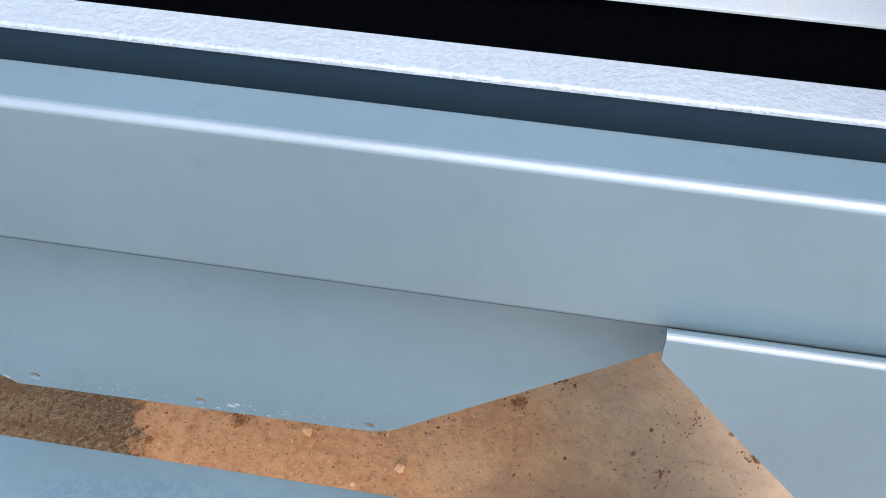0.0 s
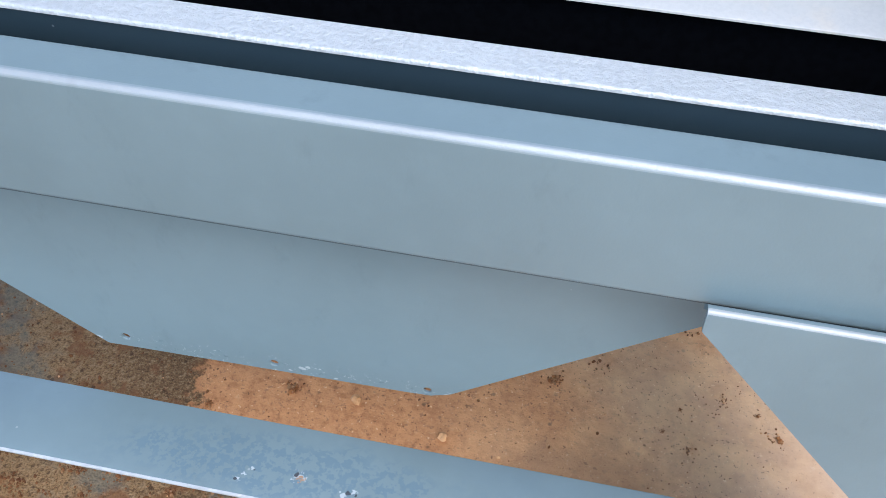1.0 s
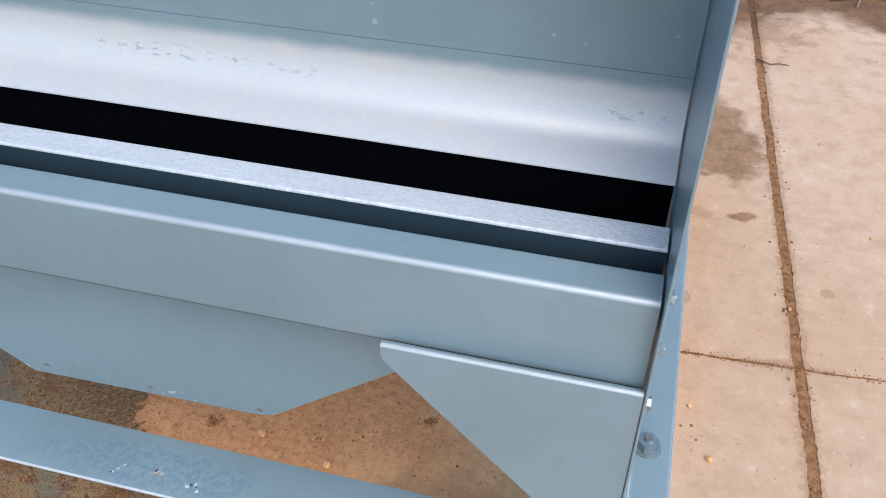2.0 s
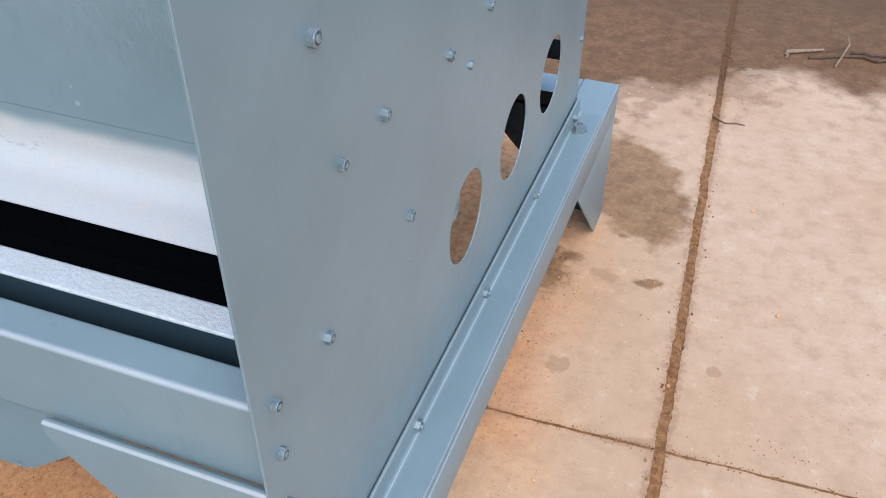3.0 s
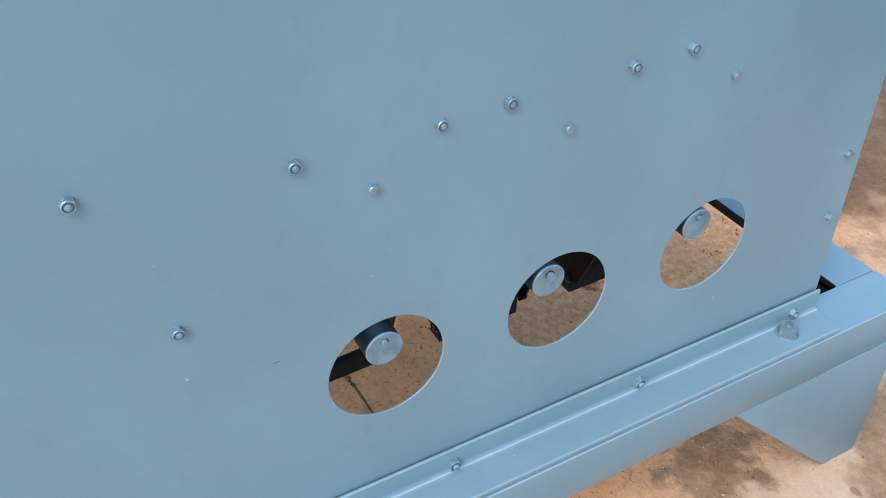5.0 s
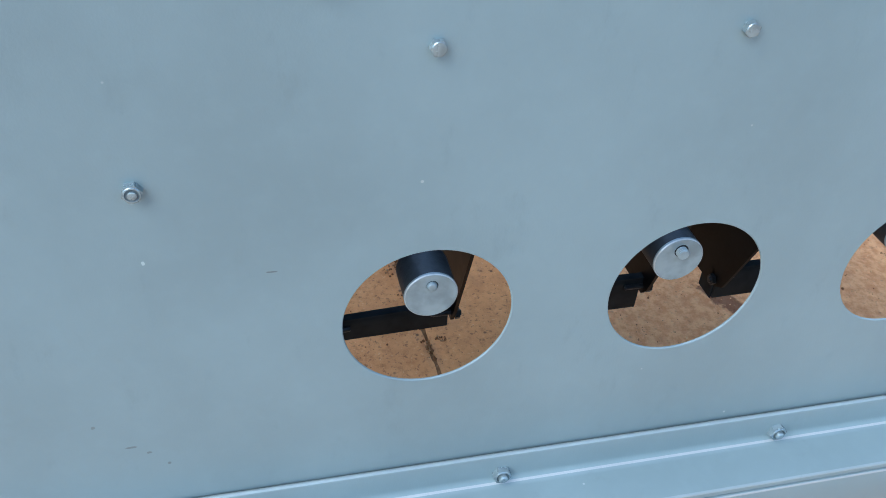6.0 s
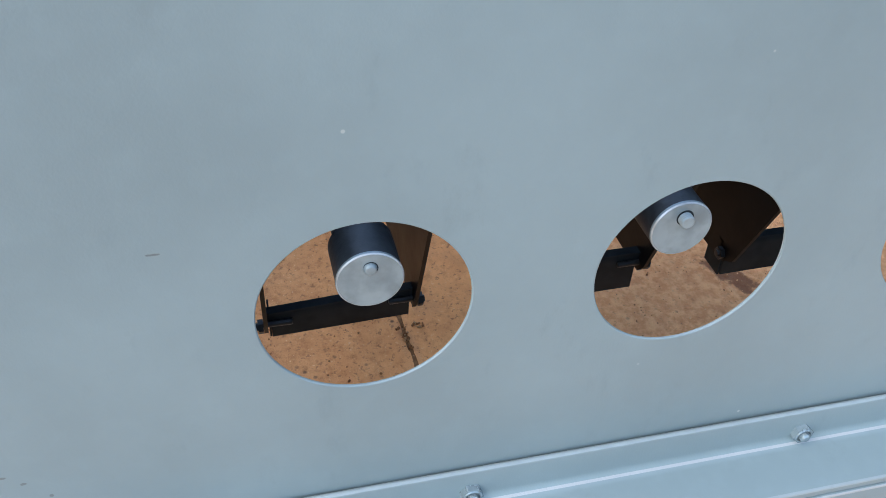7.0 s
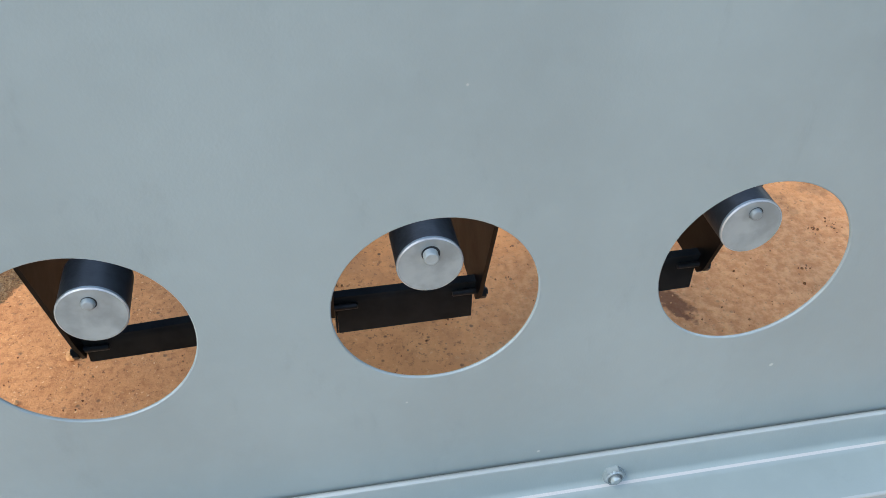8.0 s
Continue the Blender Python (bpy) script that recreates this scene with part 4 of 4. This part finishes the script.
for k in range(380):
    if k < 260:
        x, y = rnd.uniform(-0.95, 0.1), rnd.uniform(-0.1, 0.9)
    else:
        x, y = rnd.uniform(0.0, 0.9), rnd.uniform(0.25, 2.3)
    r = rnd.uniform(0.0006, 0.0016) * (1.8 if rnd.random() < 0.08 else 1)
    m = Matrix.Translation((x, y, r * 0.4)) @ Euler((rnd.random() * 3, rnd.random() * 3, rnd.random() * 3)).to_matrix().to_4x4() @ Matrix.Diagonal((1, rnd.uniform(0.6, 1), rnd.uniform(0.5, 0.9), 1))
    bmesh.ops.create_icosphere(bm, subdivisions=1, radius=r, matrix=m)
tagged(new("grit", mesh_of("grit", bm, clod_brown)), "scattered dark grit and crumbs on the concrete", "grit", kind="stuff")

def crumbs(name, label, material, places):
    """Many small broken bits in one mesh."""
    verts, faces = [], []
    bm = bmesh.new()
    bmesh.ops.create_icosphere(bm, subdivisions=1, radius=1.0)
    unit, tris = [v.co.copy() for v in bm.verts], [[v.index for v in f.verts] for f in bm.faces]
    bm.free()
    for x, y, r in places:
        turn = Euler((rnd.random() * 6, rnd.random() * 6, rnd.random() * 6)).to_matrix()
        wide, deep = rnd.uniform(0.6, 1.0), rnd.uniform(0.45, 0.8)
        at = len(verts)
        for v in unit:
            q = turn @ Vector((v.x * rnd.uniform(0.8, 1.15), v.y * wide, v.z * deep))
            verts.append((x + q.x * r, y + q.y * r, q.z * r + r * 0.4))
        faces += [[at + i for i in f] for f in tris]
    me = bpy.data.meshes.new(name)
    me.from_pydata(verts, [], faces)
    me.materials.append(material)
    return tagged(new(name, me), label, name, kind="stuff")


spill, seam, red = [], [], []
for k in range(620):
    y = rnd.uniform(0.2, 2.1)
    if noise.noise(Vector((y * 7, 4.2, 0))) + rnd.uniform(-0.5, 0.35) > 0:
        spill.append((0.285 - 0.0426 * y + rnd.gauss(0, 0.010), y, rnd.uniform(0.0012, 0.0034)))
    x = rnd.uniform(0.03, 0.95)
    if rnd.random() < 0.35:
        seam.append((x, 0.5765 + 0.05 * x + rnd.gauss(0, 0.006), rnd.uniform(0.0007, 0.0018)))
    x = rnd.uniform(-0.75, 0.0)
    if noise.noise(Vector((x * 18, 1.7, 0))) > -0.1:
        red.append((x, 0.5765 + 0.05 * x + rnd.gauss(0, 0.0035), rnd.uniform(0.0010, 0.0030)))
crumbs("joint_crumbs", "brown earth crumbs spilling out of the slab joints", joint_dirt, spill + seam)
pale = []
for k in range(26):
    cx, cy = (rnd.uniform(0.0, 0.75), rnd.uniform(0.3, 1.9)) if k < 18 else (rnd.uniform(-0.8, -0.1), rnd.uniform(0.1, 0.8))
    for i in range(rnd.randint(3, 9)):
        pale.append((cx + rnd.gauss(0, 0.02), cy + rnd.gauss(0, 0.02), rnd.uniform(0.0007, 0.0024)))
dark = list(red)
for k in range(150):
    cx, cy = rnd.uniform(-0.95, 0.12), rnd.uniform(0.05, 1.15)
    for i in range(rnd.randint(2, 9)):
        dark.append((cx + rnd.gauss(0, 0.018), cy + rnd.gauss(0, 0.018), rnd.uniform(0.0005, 0.0014) * (1.9 if rnd.random() < 0.12 else 1)))
for cx, cy in ((0.003, 0.316), (-0.259, 0.345), (-0.560, 0.267), (-0.10, 0.28), (-0.06, 0.36), (0.02, 0.35)):
    for i in range(26):
        a, d = rnd.uniform(0, 6.28), abs(rnd.gauss(0, 0.009))
        (dark if i % 3 else pale).append((cx + d * math.cos(a), cy + d * math.sin(a), rnd.uniform(0.0007, 0.0019)))
for k in range(130):
    cx, cy = rnd.uniform(-0.90, -0.50), rnd.uniform(0.0, 0.135)
    for i in range(12):
        dark.append((cx + rnd.gauss(0, 0.0045), cy + rnd.gauss(0, 0.0035), rnd.uniform(0.0008, 0.0026)))
for k in range(1500):
    x, y = rnd.uniform(-1.05, -0.64), rnd.uniform(-0.20, 0.40)
    (pale if k % 40 == 0 else dark).append((x, y, rnd.uniform(0.0007, 0.0019) * (1.8 if rnd.random() < 0.08 else 1)))
for k in range(46):
    cx, cy = rnd.uniform(-0.70, -0.05), rnd.uniform(0.35, 1.40)
    for i in range(rnd.randint(4, 14)):
        dark.append((cx + rnd.gauss(0, 0.006), cy + rnd.gauss(0, 0.005), rnd.uniform(0.0008, 0.0026)))
for k in range(700):
    x, y = rnd.uniform(-0.55, -0.03), rnd.uniform(0.80, 1.45)
    (dark if k % 3 == 0 else pale).append((x, y, rnd.uniform(0.0006, 0.0018) * (1.7 if rnd.random() < 0.1 else 1)))
for cx, cy, n in ((-0.03, 0.945, 34), (0.015, 0.985, 16), (0.055, 0.89, 9), (0.03, 0.93, 12)):
    for i in range(n):
        dark.append((cx + rnd.gauss(0, 0.007), cy + rnd.gauss(0, 0.006), rnd.uniform(0.0006, 0.0021)))
for k in range(26):
    dark.append((0.42 + rnd.gauss(0, 0.030), 0.645 + rnd.gauss(0, 0.012), rnd.uniform(0.0006, 0.0016)))
for k in range(150):
    x = rnd.uniform(0.03, 0.25)
    dark.append((x, 0.5765 + 0.05 * x + rnd.gauss(0, 0.003), rnd.uniform(0.0007, 0.0015)))
for k in range(900):
    dark.append((rnd.uniform(-1.05, -0.30), rnd.uniform(-0.25, -0.02), rnd.uniform(0.0010, 0.0030)))
crumbs("soil_crumbs", "dark soil crumbs strewn over the red earth", clod_brown, dark)
crumbs("sand_grains", "clusters of pale sand grains on the concrete", stone_pale, pale)

# ---- ground: one sheet of joint dirt to the horizon, concrete slabs on it ----
bm = bmesh.new()
bmesh.ops.create_grid(bm, x_segments=2, y_segments=2, size=600)
ground = new("ground", mesh_of("ground", bm, joint_dirt, False))
ground.location = (0, 0, -0.0014)
tagged(ground, "brown dirt bed under and between the concrete slabs", "ground", kind="structure")
pavement = thing("pavement", "dusty tan concrete yard of large slabs with dirt-filled joints", "pavement", kind="structure")

TURN = radians(2.7)
ORIGIN = Vector((0.2605, 0.5895))
SU, SV = 2.2, 2.4


def yard(u, v):
    return (ORIGIN.x + u * math.cos(TURN) - v * math.sin(TURN), ORIGIN.y + u * math.sin(TURN) + v * math.cos(TURN))


def slab(iu, iv, fine):
    """One slab with crumbled edges. The joints along v are wide, those along u narrow."""
    u0, u1, v0, v1 = iu * SU + 0.0085, (iu + 1) * SU - 0.0085, iv * SV + 0.0026, (iv + 1) * SV - 0.0026
    step = 0.006 if fine else 0.3
    pts = []

    def side(a, b, wide):
        n = max(2, int((Vector(b) - Vector(a)).length / step))
        for i in range(n):
            p = Vector(a).lerp(Vector(b), i / n)
            j = noise.noise(Vector((p.x * 14, p.y * 14, 3 + iu + 7 * iv))) * wide + noise.noise(Vector((p.x * 95, p.y * 95, iu - iv))) * wide * 0.9
            d = Vector((b[1] - a[1], a[0] - b[0])).normalized()
            if 0 < i:
                p = p + d * j
            pts.append(p)
    side((u0, v0), (u1, v0), 0.0022)
    side((u1, v0), (u1, v1), 0.0034)
    side((u1, v1), (u0, v1), 0.0022)
    side((u0, v1), (u0, v0), 0.0034)
    bm = bmesh.new()
    top = [bm.verts.new((*yard(*p), 0.0)) for p in pts]
    low = [bm.verts.new((*yard(*p), -0.03)) for p in pts]
    bm.faces.new(top)
    n = len(pts)
    for i in range(n):
        bm.faces.new((top[i], low[i], low[(i + 1) % n], top[(i + 1) % n]))
    bmesh.ops.recalc_face_normals(bm, faces=bm.faces)
    return bm


for iu in range(-4, 4):
    for iv in range(-4, 4):
        part("slab", slab(iu, iv, iu in (-1, 0) and iv in (-1, 0)), concrete, pavement, smooth=False)
